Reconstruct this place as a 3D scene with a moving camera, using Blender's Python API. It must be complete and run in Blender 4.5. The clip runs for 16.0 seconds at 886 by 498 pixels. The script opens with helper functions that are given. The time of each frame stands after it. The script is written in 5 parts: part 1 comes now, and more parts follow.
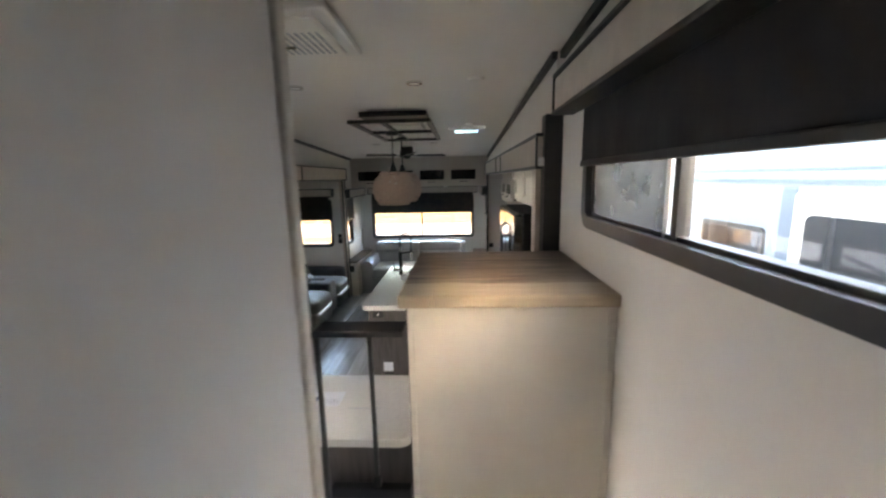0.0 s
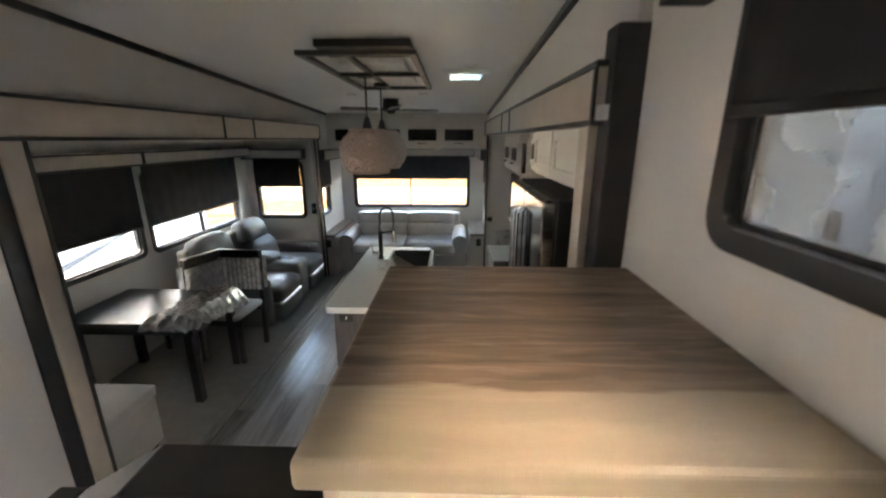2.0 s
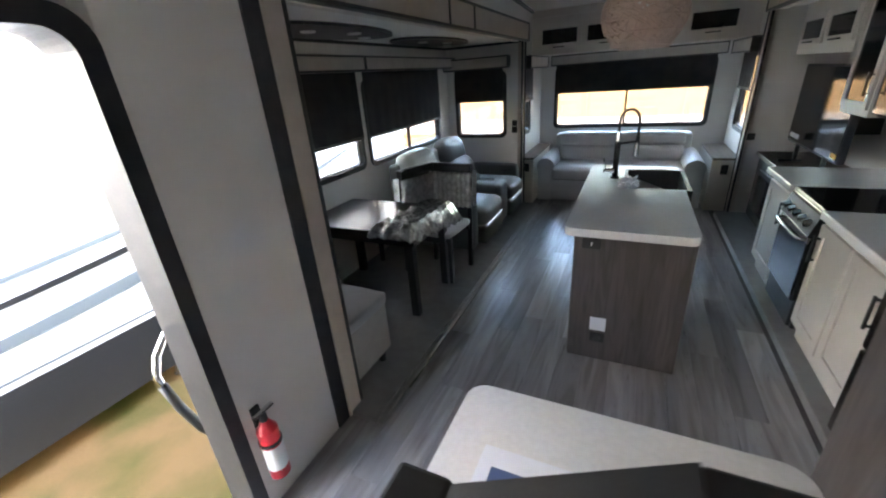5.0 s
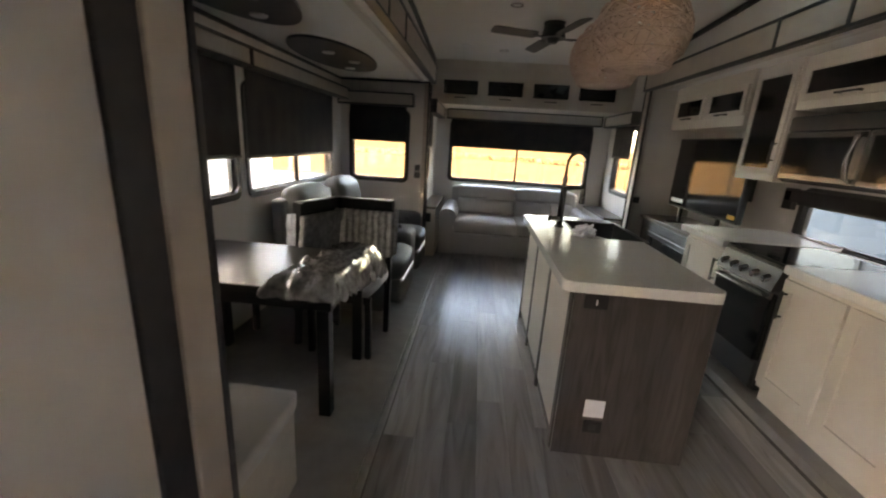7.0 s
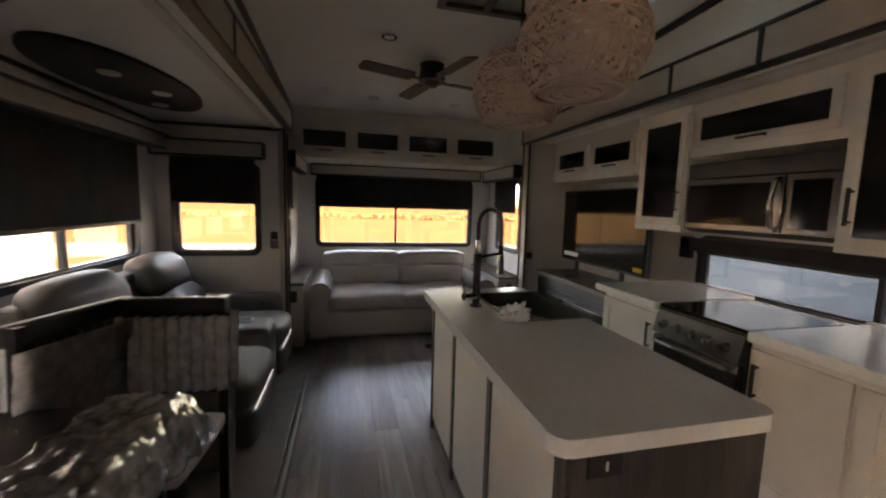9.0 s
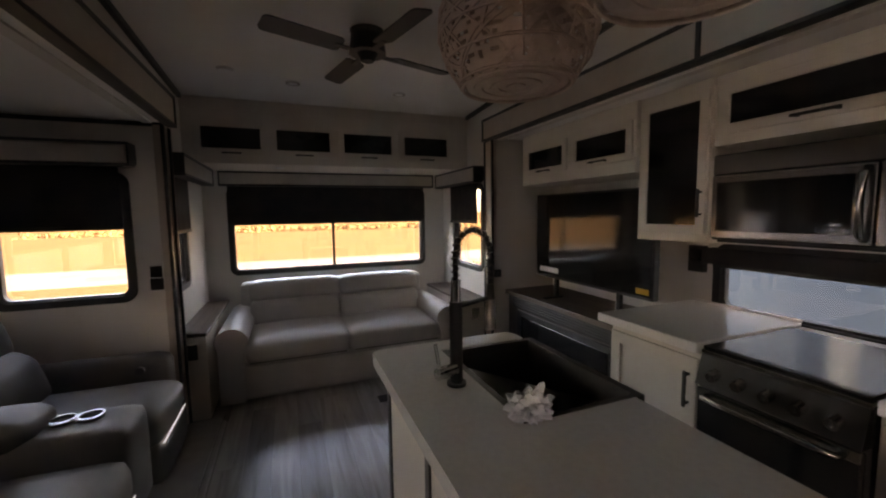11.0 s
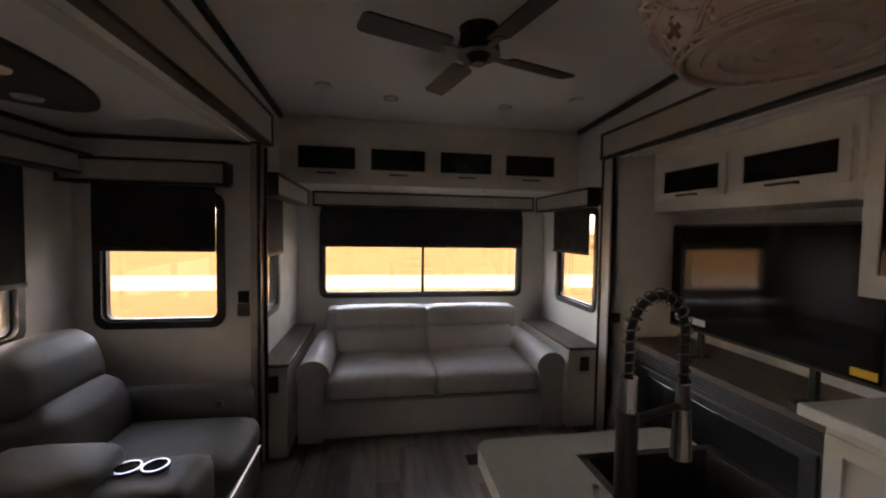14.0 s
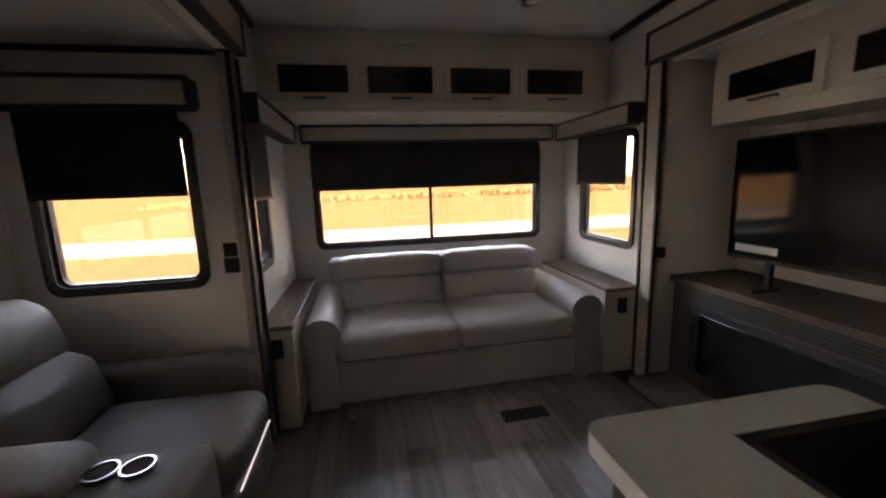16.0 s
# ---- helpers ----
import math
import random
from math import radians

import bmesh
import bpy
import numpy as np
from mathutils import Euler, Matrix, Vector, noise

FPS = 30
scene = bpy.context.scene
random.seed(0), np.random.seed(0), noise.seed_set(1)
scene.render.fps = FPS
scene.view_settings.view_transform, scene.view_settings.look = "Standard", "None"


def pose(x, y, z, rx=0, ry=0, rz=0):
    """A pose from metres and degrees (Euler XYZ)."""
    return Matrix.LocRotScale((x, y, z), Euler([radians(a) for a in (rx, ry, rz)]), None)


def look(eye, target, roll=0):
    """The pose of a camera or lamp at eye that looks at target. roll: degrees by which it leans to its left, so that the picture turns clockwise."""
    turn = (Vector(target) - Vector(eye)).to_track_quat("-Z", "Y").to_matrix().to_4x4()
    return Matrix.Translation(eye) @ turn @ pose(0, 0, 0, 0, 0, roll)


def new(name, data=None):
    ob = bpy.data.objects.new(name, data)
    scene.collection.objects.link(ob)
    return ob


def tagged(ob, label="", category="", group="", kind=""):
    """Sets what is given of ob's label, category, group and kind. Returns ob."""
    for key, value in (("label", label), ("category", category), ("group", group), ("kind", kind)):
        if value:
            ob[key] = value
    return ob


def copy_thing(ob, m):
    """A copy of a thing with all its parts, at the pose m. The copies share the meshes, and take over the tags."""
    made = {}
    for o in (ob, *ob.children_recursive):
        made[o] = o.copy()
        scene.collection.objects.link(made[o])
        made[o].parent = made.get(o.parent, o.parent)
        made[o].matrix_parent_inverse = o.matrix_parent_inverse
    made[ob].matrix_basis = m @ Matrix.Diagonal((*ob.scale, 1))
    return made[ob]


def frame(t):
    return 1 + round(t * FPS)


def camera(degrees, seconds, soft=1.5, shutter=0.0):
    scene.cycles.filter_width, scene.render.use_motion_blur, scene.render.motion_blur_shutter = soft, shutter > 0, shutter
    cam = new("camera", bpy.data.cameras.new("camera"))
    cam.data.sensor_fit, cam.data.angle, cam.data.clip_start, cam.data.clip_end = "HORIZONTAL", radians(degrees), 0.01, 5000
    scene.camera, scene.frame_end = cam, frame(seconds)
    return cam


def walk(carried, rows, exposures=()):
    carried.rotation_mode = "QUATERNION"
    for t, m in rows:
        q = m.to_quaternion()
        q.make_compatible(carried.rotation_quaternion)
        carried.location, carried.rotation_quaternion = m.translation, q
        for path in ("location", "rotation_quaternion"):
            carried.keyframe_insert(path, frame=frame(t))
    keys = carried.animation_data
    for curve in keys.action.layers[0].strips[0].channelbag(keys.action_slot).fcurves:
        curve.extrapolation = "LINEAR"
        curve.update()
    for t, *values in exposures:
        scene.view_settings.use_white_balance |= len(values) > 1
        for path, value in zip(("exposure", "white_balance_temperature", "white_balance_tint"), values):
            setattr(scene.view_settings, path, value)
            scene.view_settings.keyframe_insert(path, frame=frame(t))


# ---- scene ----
cam = camera(96.8, 16.0, soft=2.1, shutter=0.4)
PATH = [
    (0, (0.324, -0.114, 2.024), (0.233, 1.852, 1.667), -1.2),
    (0.5, (0.381, 0.062, 2.068), (0.467, 2.043, 1.807), 0.6),
    (1, (0.436, 0.278, 2.119), (0.528, 2.264, 1.9), 1.8),
    (1.5, (0.4, 0.533, 2.072), (0.449, 2.508, 1.756), 1.9),
    (2, (0.308, 0.79, 2.02), (0.256, 2.715, 1.48), 0.0),
    (2.5, (0.281, 0.949, 1.947), (0.138, 2.803, 1.21), -3.2),
    (3, (0.263, 1.156, 1.903), (0.058, 2.92, 0.983), -5.1),
    (3.5, (0.125, 1.184, 1.864), (-0.538, 2.811, 0.909), -5.8),
    (3.7, (0.055, 1.152, 1.888), (-0.764, 2.699, 0.922), -5.0),
    (5.8, (-0.547, 1.28, 1.548), (-1.334, 3.007, 0.917), -3.0),
    (6, (-0.617, 1.328, 1.52), (-1.323, 3.098, 0.912), 0.1),
    (6.5, (-0.823, 1.524, 1.387), (-1.272, 3.384, 0.804), 5.1),
    (7, (-1.001, 1.74, 1.402), (-1.145, 3.664, 0.876), 3.6),
    (7.5, (-1.081, 1.92, 1.383), (-1.093, 3.895, 1.073), 2.5),
    (8, (-1.081, 2.169, 1.391), (-1.048, 4.155, 1.157), 2.7),
    (8.5, (-1.101, 2.399, 1.388), (-0.899, 4.378, 1.183), 2.4),
    (9, (-1.063, 2.579, 1.399), (-0.592, 4.51, 1.179), 1.6),
    (9.5, (-0.974, 2.761, 1.409), (-0.424, 4.671, 1.184), 0.2),
    (9.7, (-0.929, 2.843, 1.396), (-0.369, 4.751, 1.182), 0.1),
    (11.8, (-0.867, 3.617, 1.465), (-0.08, 5.448, 1.295), -1.3),
    (12, (-0.848, 3.672, 1.464), (-0.153, 5.542, 1.321), -1.6),
    (12.5, (-0.861, 3.768, 1.483), (-0.332, 5.694, 1.378), -1.1),
    (13, (-0.875, 3.792, 1.511), (-0.449, 5.746, 1.453), 0.0),
    (13.5, (-0.89, 3.807, 1.511), (-0.507, 5.769, 1.449), 0.7),
    (14, (-0.897, 3.813, 1.506), (-0.572, 5.785, 1.417), 0.9),
    (14.5, (-0.898, 3.83, 1.5), (-0.602, 5.804, 1.375), 0.9),
    (15, (-0.919, 3.897, 1.479), (-0.659, 5.871, 1.296), 0.7),
    (15.5, (-1.005, 4.042, 1.443), (-0.698, 6.003, 1.2), 0.1),
    (16, (-1.023, 4.246, 1.39), (-0.653, 6.182, 1.053), -1.9),
]
EXPOSURES = [(0.0, 5.95, 7400, 13), (1.5, 6.05, 7900, 14), (2.5, 6.0, 7600, 13), (3.0, 6.0, 7500, 13), (3.7, 6.15, 6500, 11), (6.0, 5.6, 7800, 16), (6.5, 5.85, 8900, 19), (7.0, 5.55, 8900, 19), (8.0, 5.2, 9300, 22), (9.0, 4.9, 9600, 26), (12.5, 4.7, 9300, 29), (16.0, 4.8, 9700, 30)]
walk(cam, [(t, look(eye, target, roll)) for t, eye, target, roll in PATH], EXPOSURES)

# ---- world and sun ----
world = bpy.data.worlds.new("world")
scene.world = world
world.use_nodes = True
wn = world.node_tree.nodes
sky = wn.new("ShaderNodeTexSky")
sky.sky_type, sky.sun_disc = "NISHITA", False
sky.sun_elevation, sky.sun_rotation = radians(22), radians(132)
sky.air_density, sky.dust_density, sky.ozone_density = 1.0, 3.0, 1.0
wn["Background"].inputs["Strength"].default_value = 0.15
world.node_tree.links.new(sky.outputs[0], wn["Background"].inputs["Color"])
sun = new("sun", bpy.data.lights.new("sun", "SUN"))
sun.data.energy, sun.data.angle, sun.data.color = 1.2, radians(4), (1.0, 0.93, 0.84)
sun.matrix_world = look((31.5, -28.5, 17), (0, 0, 0))


# ---- materials ----
def mat(name, color, rough=0.5, metal=0.0, second=None, scale=6.0, bump=0.0, bump_scale=120.0, stretch=(1, 1, 1), var=0.0, spec=0.5, coat=0.0):
    """A surface with two scales of variation: broad blotches to the second colour and fine grain as bump and gloss."""
    m = bpy.data.materials.new(name)
    m.use_nodes = True
    n, l = m.node_tree.nodes, m.node_tree.links
    b = n["Principled BSDF"]
    b.inputs["Metallic"].default_value = metal
    b.inputs["Specular IOR Level"].default_value = spec
    b.inputs["Coat Weight"].default_value = coat
    co = n.new("ShaderNodeTexCoord")
    mp = n.new("ShaderNodeMapping")
    mp.inputs["Scale"].default_value = stretch
    l.new(co.outputs["Object"], mp.inputs["Vector"])
    second = second or tuple(c * 0.86 for c in color)
    big = n.new("ShaderNodeTexNoise")
    big.inputs["Scale"].default_value, big.inputs["Detail"].default_value = scale, 6.0
    l.new(mp.outputs[0], big.inputs["Vector"])
    ramp = n.new("ShaderNodeValToRGB")
    ramp.color_ramp.elements[0].position, ramp.color_ramp.elements[1].position = 0.35, 0.68
    ramp.color_ramp.elements[0].color, ramp.color_ramp.elements[1].color = (*color, 1), (*second, 1)
    l.new(big.outputs["Fac"], ramp.inputs["Fac"])
    out = ramp.outputs["Color"]
    if var:
        info = n.new("ShaderNodeObjectInfo")
        rng = n.new("ShaderNodeMapRange")
        rng.inputs["To Min"].default_value, rng.inputs["To Max"].default_value = 1 - var, 1 + var
        l.new(info.outputs["Random"], rng.inputs["Value"])
        hsv = n.new("ShaderNodeHueSaturation")
        l.new(rng.outputs[0], hsv.inputs["Value"])
        l.new(out, hsv.inputs["Color"])
        out = hsv.outputs["Color"]
    l.new(out, b.inputs["Base Color"])
    fine = n.new("ShaderNodeTexNoise")
    fine.inputs["Scale"].default_value, fine.inputs["Detail"].default_value = bump_scale, 4.0
    l.new(mp.outputs[0], fine.inputs["Vector"])
    rr = n.new("ShaderNodeMapRange")
    rr.inputs["To Min"].default_value, rr.inputs["To Max"].default_value = max(rough - 0.07, 0.02), min(rough + 0.07, 1.0)
    l.new(fine.outputs["Fac"], rr.inputs["Value"])
    l.new(rr.outputs[0], b.inputs["Roughness"])
    if bump:
        bp = n.new("ShaderNodeBump")
        bp.inputs["Strength"].default_value, bp.inputs["Distance"].default_value = bump, 0.003
        l.new(fine.outputs["Fac"], bp.inputs["Height"])
        l.new(bp.outputs[0], b.inputs["Normal"])
    return m


def wood(name, light, mid, dark, scale=1.0, axis="X", rough=0.4, var=0.0):
    """Wood with long grain along one axis, darker figure and fine pores."""
    m = mat(name, light, rough, 0, mid, 5.0, 0.25, 90.0, var=var)
    n, l = m.node_tree.nodes, m.node_tree.links
    b = n["Principled BSDF"]
    mp = [x for x in n if x.type == "MAPPING"][0]
    long = 0.09
    mp.inputs["Scale"].default_value = (long * 1, 1, 1) if axis == "X" else ((1, long, 1) if axis == "Y" else (1, 1, long))
    if var:
        info = n.new("ShaderNodeObjectInfo")
        shift = n.new("ShaderNodeVectorMath")
        shift.operation = "SCALE"
        shift.inputs[0].default_value = (17.0, 9.0, 5.0)
        l.new(info.outputs["Random"], shift.inputs["Scale"])
        l.new(shift.outputs[0], mp.inputs["Location"])
    wave = n.new("ShaderNodeTexNoise")
    wave.inputs["Scale"].default_value, wave.inputs["Detail"].default_value, wave.inputs["Distortion"].default_value = 9.0 * scale, 5.0, 1.6
    l.new(mp.outputs[0], wave.inputs["Vector"])
    rp = n.new("ShaderNodeValToRGB")
    rp.color_ramp.elements[0].position, rp.color_ramp.elements[1].position = 0.30, 0.62
    rp.color_ramp.elements[0].color, rp.color_ramp.elements[1].color = (*dark, 1), (1, 1, 1, 1)
    l.new(wave.outputs["Fac"], rp.inputs["Fac"])
    mix = n.new("ShaderNodeMix")
    mix.data_type, mix.blend_type = "RGBA", "MULTIPLY"
    mix.inputs["Factor"].default_value = 1.0
    src = b.inputs["Base Color"].links[0].from_socket
    l.new(src, mix.inputs[6])
    l.new(rp.outputs["Color"], mix.inputs[7])
    l.new(mix.outputs[2], b.inputs["Base Color"])
    return m


def glow(name, color, strength):
    m = bpy.data.materials.new(name)
    m.use_nodes = True
    b = m.node_tree.nodes["Principled BSDF"]
    b.inputs["Base Color"].default_value = (*color, 1)
    b.inputs["Emission Color"].default_value = (*color, 1)
    b.inputs["Emission Strength"].default_value = strength
    return m


def clear(name, color=(1, 1, 1), rough=0.0):
    m = bpy.data.materials.new(name)
    m.use_nodes = True
    b = m.node_tree.nodes["Principled BSDF"]
    b.inputs["Base Color"].default_value = (*color, 1)
    b.inputs["Transmission Weight"].default_value = 1.0
    b.inputs["Roughness"].default_value = rough
    b.inputs["IOR"].default_value = 1.45
    return m


M_WALL = mat("wallboard", (0.70, 0.665, 0.62), 0.62, 0, (0.66, 0.63, 0.585), 3, 0.12, 260)
M_CEIL = mat("ceiling_panel", (0.82, 0.805, 0.78), 0.55, 0, (0.79, 0.775, 0.75), 2, 0.1, 180)
M_BLACKTRIM = mat("black_trim", (0.022, 0.022, 0.024), 0.42, 0, (0.032, 0.031, 0.032), 20, 0.08)
M_BEIGE = mat("beige_trim", (0.50, 0.43, 0.36), 0.5, 0, (0.45, 0.385, 0.325), 9, 0.1, 160)
M_CREAM = mat("cream_laminate", (0.66, 0.61, 0.54), 0.48, 0, (0.62, 0.57, 0.505), 4, 0.1, 220)
M_FRAME = mat("window_frame_black", (0.010, 0.011, 0.012), 0.35, 0, (0.014, 0.014, 0.015), 12, 0.05)
M_SHADE = mat("blackout_fabric", (0.013, 0.013, 0.015), 0.85, 0, (0.027, 0.026, 0.026), 7, 0.25, 700)
M_VALANCE = mat("valance_fabric", (0.50, 0.46, 0.41), 0.8, 0, (0.45, 0.415, 0.37), 14, 0.25, 500)
M_GLASS = clear("window_glass")
M_SMOKED = mat("smoked_glass", (0.012, 0.012, 0.013), 0.10, 0, (0.014, 0.014, 0.015), 3)
M_SCREEN = mat("tv_screen", (0.006, 0.006, 0.007), 0.07, 0, (0.007, 0.007, 0.008), 3)
M_BLACKPLASTIC = mat("black_plastic", (0.012, 0.012, 0.012), 0.45, 0, (0.017, 0.017, 0.017), 15, 0.1)
M_SOFA = mat("grey_leatherette", (0.45, 0.44, 0.425), 0.48, 0, (0.41, 0.40, 0.385), 6, 0.35, 150)
M_SEAM = mat("dark_seam", (0.10, 0.10, 0.098), 0.6, 0, (0.08, 0.08, 0.08), 20)
M_QUARTZ = mat("white_solid_surface", (0.74, 0.725, 0.70), 0.2, 0, (0.69, 0.675, 0.65), 60, 0.02, 300)
M_DARKWOOD = wood("espresso_laminate", (0.088, 0.076, 0.071), (0.064, 0.056, 0.053), (0.6, 0.58, 0.56), 3.0, "Z", 0.45)
M_TABLE = wood("espresso_table", (0.028, 0.025, 0.024), (0.020, 0.018, 0.017), (0.6, 0.6, 0.6), 2.0, "X", 0.36)
M_ACACIA = wood("acacia_top", (0.33, 0.245, 0.178), (0.20, 0.145, 0.104), (0.34, 0.30, 0.27), 1.2, "X", 0.42)


def figure(m, dark):
    """Cathedral figure: thin growth rings bent by a broad, stretched noise."""
    n, l = m.node_tree.nodes, m.node_tree.links
    b = n["Principled BSDF"]
    co = n.new("ShaderNodeTexCoord")
    mp = n.new("ShaderNodeMapping")
    mp.inputs["Scale"].default_value = (1.1, 5.0, 1.0)
    l.new(co.outputs["Object"], mp.inputs["Vector"])
    ns = n.new("ShaderNodeTexNoise")
    ns.inputs["Scale"].default_value, ns.inputs["Detail"].default_value = 1.5, 3.0
    l.new(mp.outputs[0], ns.inputs["Vector"])
    k = n.new("ShaderNodeMath")
    k.operation = "MULTIPLY"
    k.inputs[1].default_value = 64.0
    l.new(ns.outputs["Fac"], k.inputs[0])
    w = n.new("ShaderNodeMath")
    w.operation = "SINE"
    l.new(k.outputs[0], w.inputs[0])
    rp = n.new("ShaderNodeValToRGB")
    rp.color_ramp.elements[0].position, rp.color_ramp.elements[1].position = 0.0, 0.75
    rp.color_ramp.elements[0].color, rp.color_ramp.elements[1].color = (*dark, 1), (1, 1, 1, 1)
    l.new(w.outputs[0], rp.inputs["Fac"])
    mix = n.new("ShaderNodeMix")
    mix.data_type, mix.blend_type = "RGBA", "MULTIPLY"
    mix.inputs["Factor"].default_value = 0.5
    l.new(b.inputs["Base Color"].links[0].from_socket, mix.inputs[6])
    l.new(rp.outputs["Color"], mix.inputs[7])
    l.new(mix.outputs[2], b.inputs["Base Color"])


figure(M_ACACIA, (0.66, 0.60, 0.56))


def pale_front(m, edge, pale):
    """Blends in a pale band with a wavering border, across the board's y."""
    n, l = m.node_tree.nodes, m.node_tree.links
    bsdf = n["Principled BSDF"]
    src = bsdf.inputs["Base Color"].links[0].from_socket
    co = n.new("ShaderNodeTexCoord")
    mp = n.new("ShaderNodeMapping")
    mp.inputs["Scale"].default_value = (2.2, 9.0, 1.0)
    l.new(co.outputs["Object"], mp.inputs["Vector"])
    ns = n.new("ShaderNodeTexNoise")
    ns.inputs["Scale"].default_value, ns.inputs["Detail"].default_value = 1.6, 5.0
    l.new(mp.outputs[0], ns.inputs["Vector"])
    sep = n.new("ShaderNodeSeparateXYZ")
    l.new(co.outputs["Object"], sep.inputs[0])
    ad = n.new("ShaderNodeMath")
    ad.operation = "MULTIPLY_ADD"
    ad.inputs[1].default_value = 0.13
    l.new(ns.outputs["Fac"], ad.inputs[0])
    l.new(sep.outputs["Y"], ad.inputs[2])
    rng = n.new("ShaderNodeMapRange")
    rng.inputs["From Min"].default_value, rng.inputs["From Max"].default_value = edge + 0.058, edge + 0.074
    l.new(ad.outputs[0], rng.inputs["Value"])
    tone = n.new("ShaderNodeMix")
    tone.data_type, tone.blend_type = "RGBA", "MIX"
    tone.inputs["Factor"].default_value = 0.6
    tone.inputs[7].default_value = (*pale, 1)
    l.new(src, tone.inputs[6])
    mix = n.new("ShaderNodeMix")
    mix.data_type = "RGBA"
    l.new(rng.outputs[0], mix.inputs["Factor"])
    l.new(tone.outputs[2], mix.inputs[6])
    l.new(src, mix.inputs[7])
    l.new(mix.outputs[2], bsdf.inputs["Base Color"])


pale_front(M_ACACIA, 1.355 - 1.6, (0.56, 0.46, 0.34))
M_CONSOLE = wood("weathered_walnut", (0.16, 0.115, 0.085), (0.12, 0.085, 0.064), (0.6, 0.55, 0.5), 1.6, "Y", 0.42)
M_PLANK = wood("grey_vinyl_plank", (0.38, 0.35, 0.335), (0.30, 0.277, 0.265), (0.60, 0.58, 0.57), 1.4, "Y", 0.30, 0.28)
M_SLIDEFLOOR = mat("slide_floor_vinyl", (0.28, 0.265, 0.25), 0.42, 0, (0.235, 0.22, 0.205), 12, 0.15, 300)
M_STEEL = mat("stainless_steel", (0.34, 0.33, 0.32), 0.22, 1, (0.29, 0.28, 0.27), 30, 0.03, 60, (1, 1, 30))
M_CHROME = mat("chrome", (0.75, 0.75, 0.75), 0.12, 1, (0.7, 0.7, 0.7), 10)
M_SINK = mat("composite_sink", (0.04, 0.039, 0.038), 0.42, 0, (0.05, 0.049, 0.047), 60, 0.1, 400)
M_RATTAN = mat("rattan", (0.64, 0.48, 0.40), 0.6, 0, (0.56, 0.415, 0.34), 40, 0.2)
M_RED = mat("extinguisher_red", (0.55, 0.02, 0.03), 0.3, 0, (0.45, 0.015, 0.025), 8)
M_WHITE = mat("white_paint", (0.78, 0.78, 0.77), 0.4, 0, (0.74, 0.74, 0.735), 8)
M_PAPER = mat("paper", (0.74, 0.76, 0.80), 0.8, 0, (0.70, 0.72, 0.76), 10)
M_BLUE = mat("label_blue", (0.06, 0.10, 0.22), 0.5, 0, (0.05, 0.08, 0.18), 10)
M_INK = mat("grey_ink", (0.52, 0.54, 0.58), 0.7, 0, (0.3, 0.32, 0.36), 20)
M_ORANGE = mat("yellow_sticker", (0.75, 0.42, 0.03), 0.5, 0, (0.7, 0.38, 0.03), 10)
M_PLASTIC = mat("crinkled_plastic_wrap", (0.80, 0.80, 0.79), 0.14, 0.0, (0.50, 0.50, 0.49), 30, 0.8, 34, coat=1.0)
M_WRAPDARK = mat("wrapped_seat", (0.44, 0.44, 0.43), 0.09, 0, (0.15, 0.15, 0.148), 24, 0.6, 34, coat=1.0)
M_SKYLIGHT = mat("skylight_dome", (0.62, 0.72, 0.72), 0.5, 0, (0.58, 0.68, 0.69), 6)
M_LED = glow("led_strip", (0.72, 0.86, 1.0), 0.04)
M_GRASS = mat("dry_grass", (0.096, 0.056, 0.025), 0.95, 0, (0.078, 0.050, 0.024), 0.25, 0.3, 30, spec=0.0)
M_ROAD = mat("pale_gravel_road", (0.14, 0.118, 0.095), 0.9, 0, (0.10, 0.083, 0.066), 0.8, 0.3, 30, spec=0.0)
M_DIRT = mat("straw_strewn_dirt", (0.10, 0.064, 0.03), 0.95, 0, (0.036, 0.04, 0.012), 1.6, 0.8, 40, spec=0.0)
M_HEDGE = mat("autumn_leaves", (0.118, 0.074, 0.036), 0.9, 0, (0.102, 0.064, 0.032), 0.4, 0.2, 6, spec=0.0)
M_BARK = mat("bark", (0.09, 0.065, 0.05), 0.9, 0, (0.06, 0.045, 0.035), 5, 0.3, 30)
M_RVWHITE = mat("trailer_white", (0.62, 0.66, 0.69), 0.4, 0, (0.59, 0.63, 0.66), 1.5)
# Trailer white as a lit and a shaded copy; shade put into the colour.
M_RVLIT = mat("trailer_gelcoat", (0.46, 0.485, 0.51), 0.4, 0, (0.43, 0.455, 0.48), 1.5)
M_RVSHADE = mat("trailer_white_shaded", (0.17, 0.19, 0.195), 0.7, 0, (0.155, 0.175, 0.18), 1.5, spec=0.1)
M_FRIDGE = mat("dark_stainless", (0.30, 0.285, 0.265), 0.10, 1, (0.14, 0.137, 0.133), 25, 0.03, 60, (1, 1, 30))
M_RECLINER = mat("slate_leatherette", (0.135, 0.132, 0.127), 0.55, 0, (0.112, 0.110, 0.106), 6, 0.35, 150)
M_RVGREY = mat("trailer_grey", (0.075, 0.095, 0.11), 0.6, 0, (0.065, 0.085, 0.10), 2, spec=0.2)
M_RVDARK = mat("trailer_dark", (0.010, 0.011, 0.013), 0.6, 0, (0.008, 0.009, 0.010), 2, spec=0.2)
M_RVCREAM = mat("trailer_cream", (0.33, 0.32, 0.27), 0.7, 0, (0.30, 0.29, 0.245), 2, spec=0.1)

# ---- building helpers ----
BASE = {}


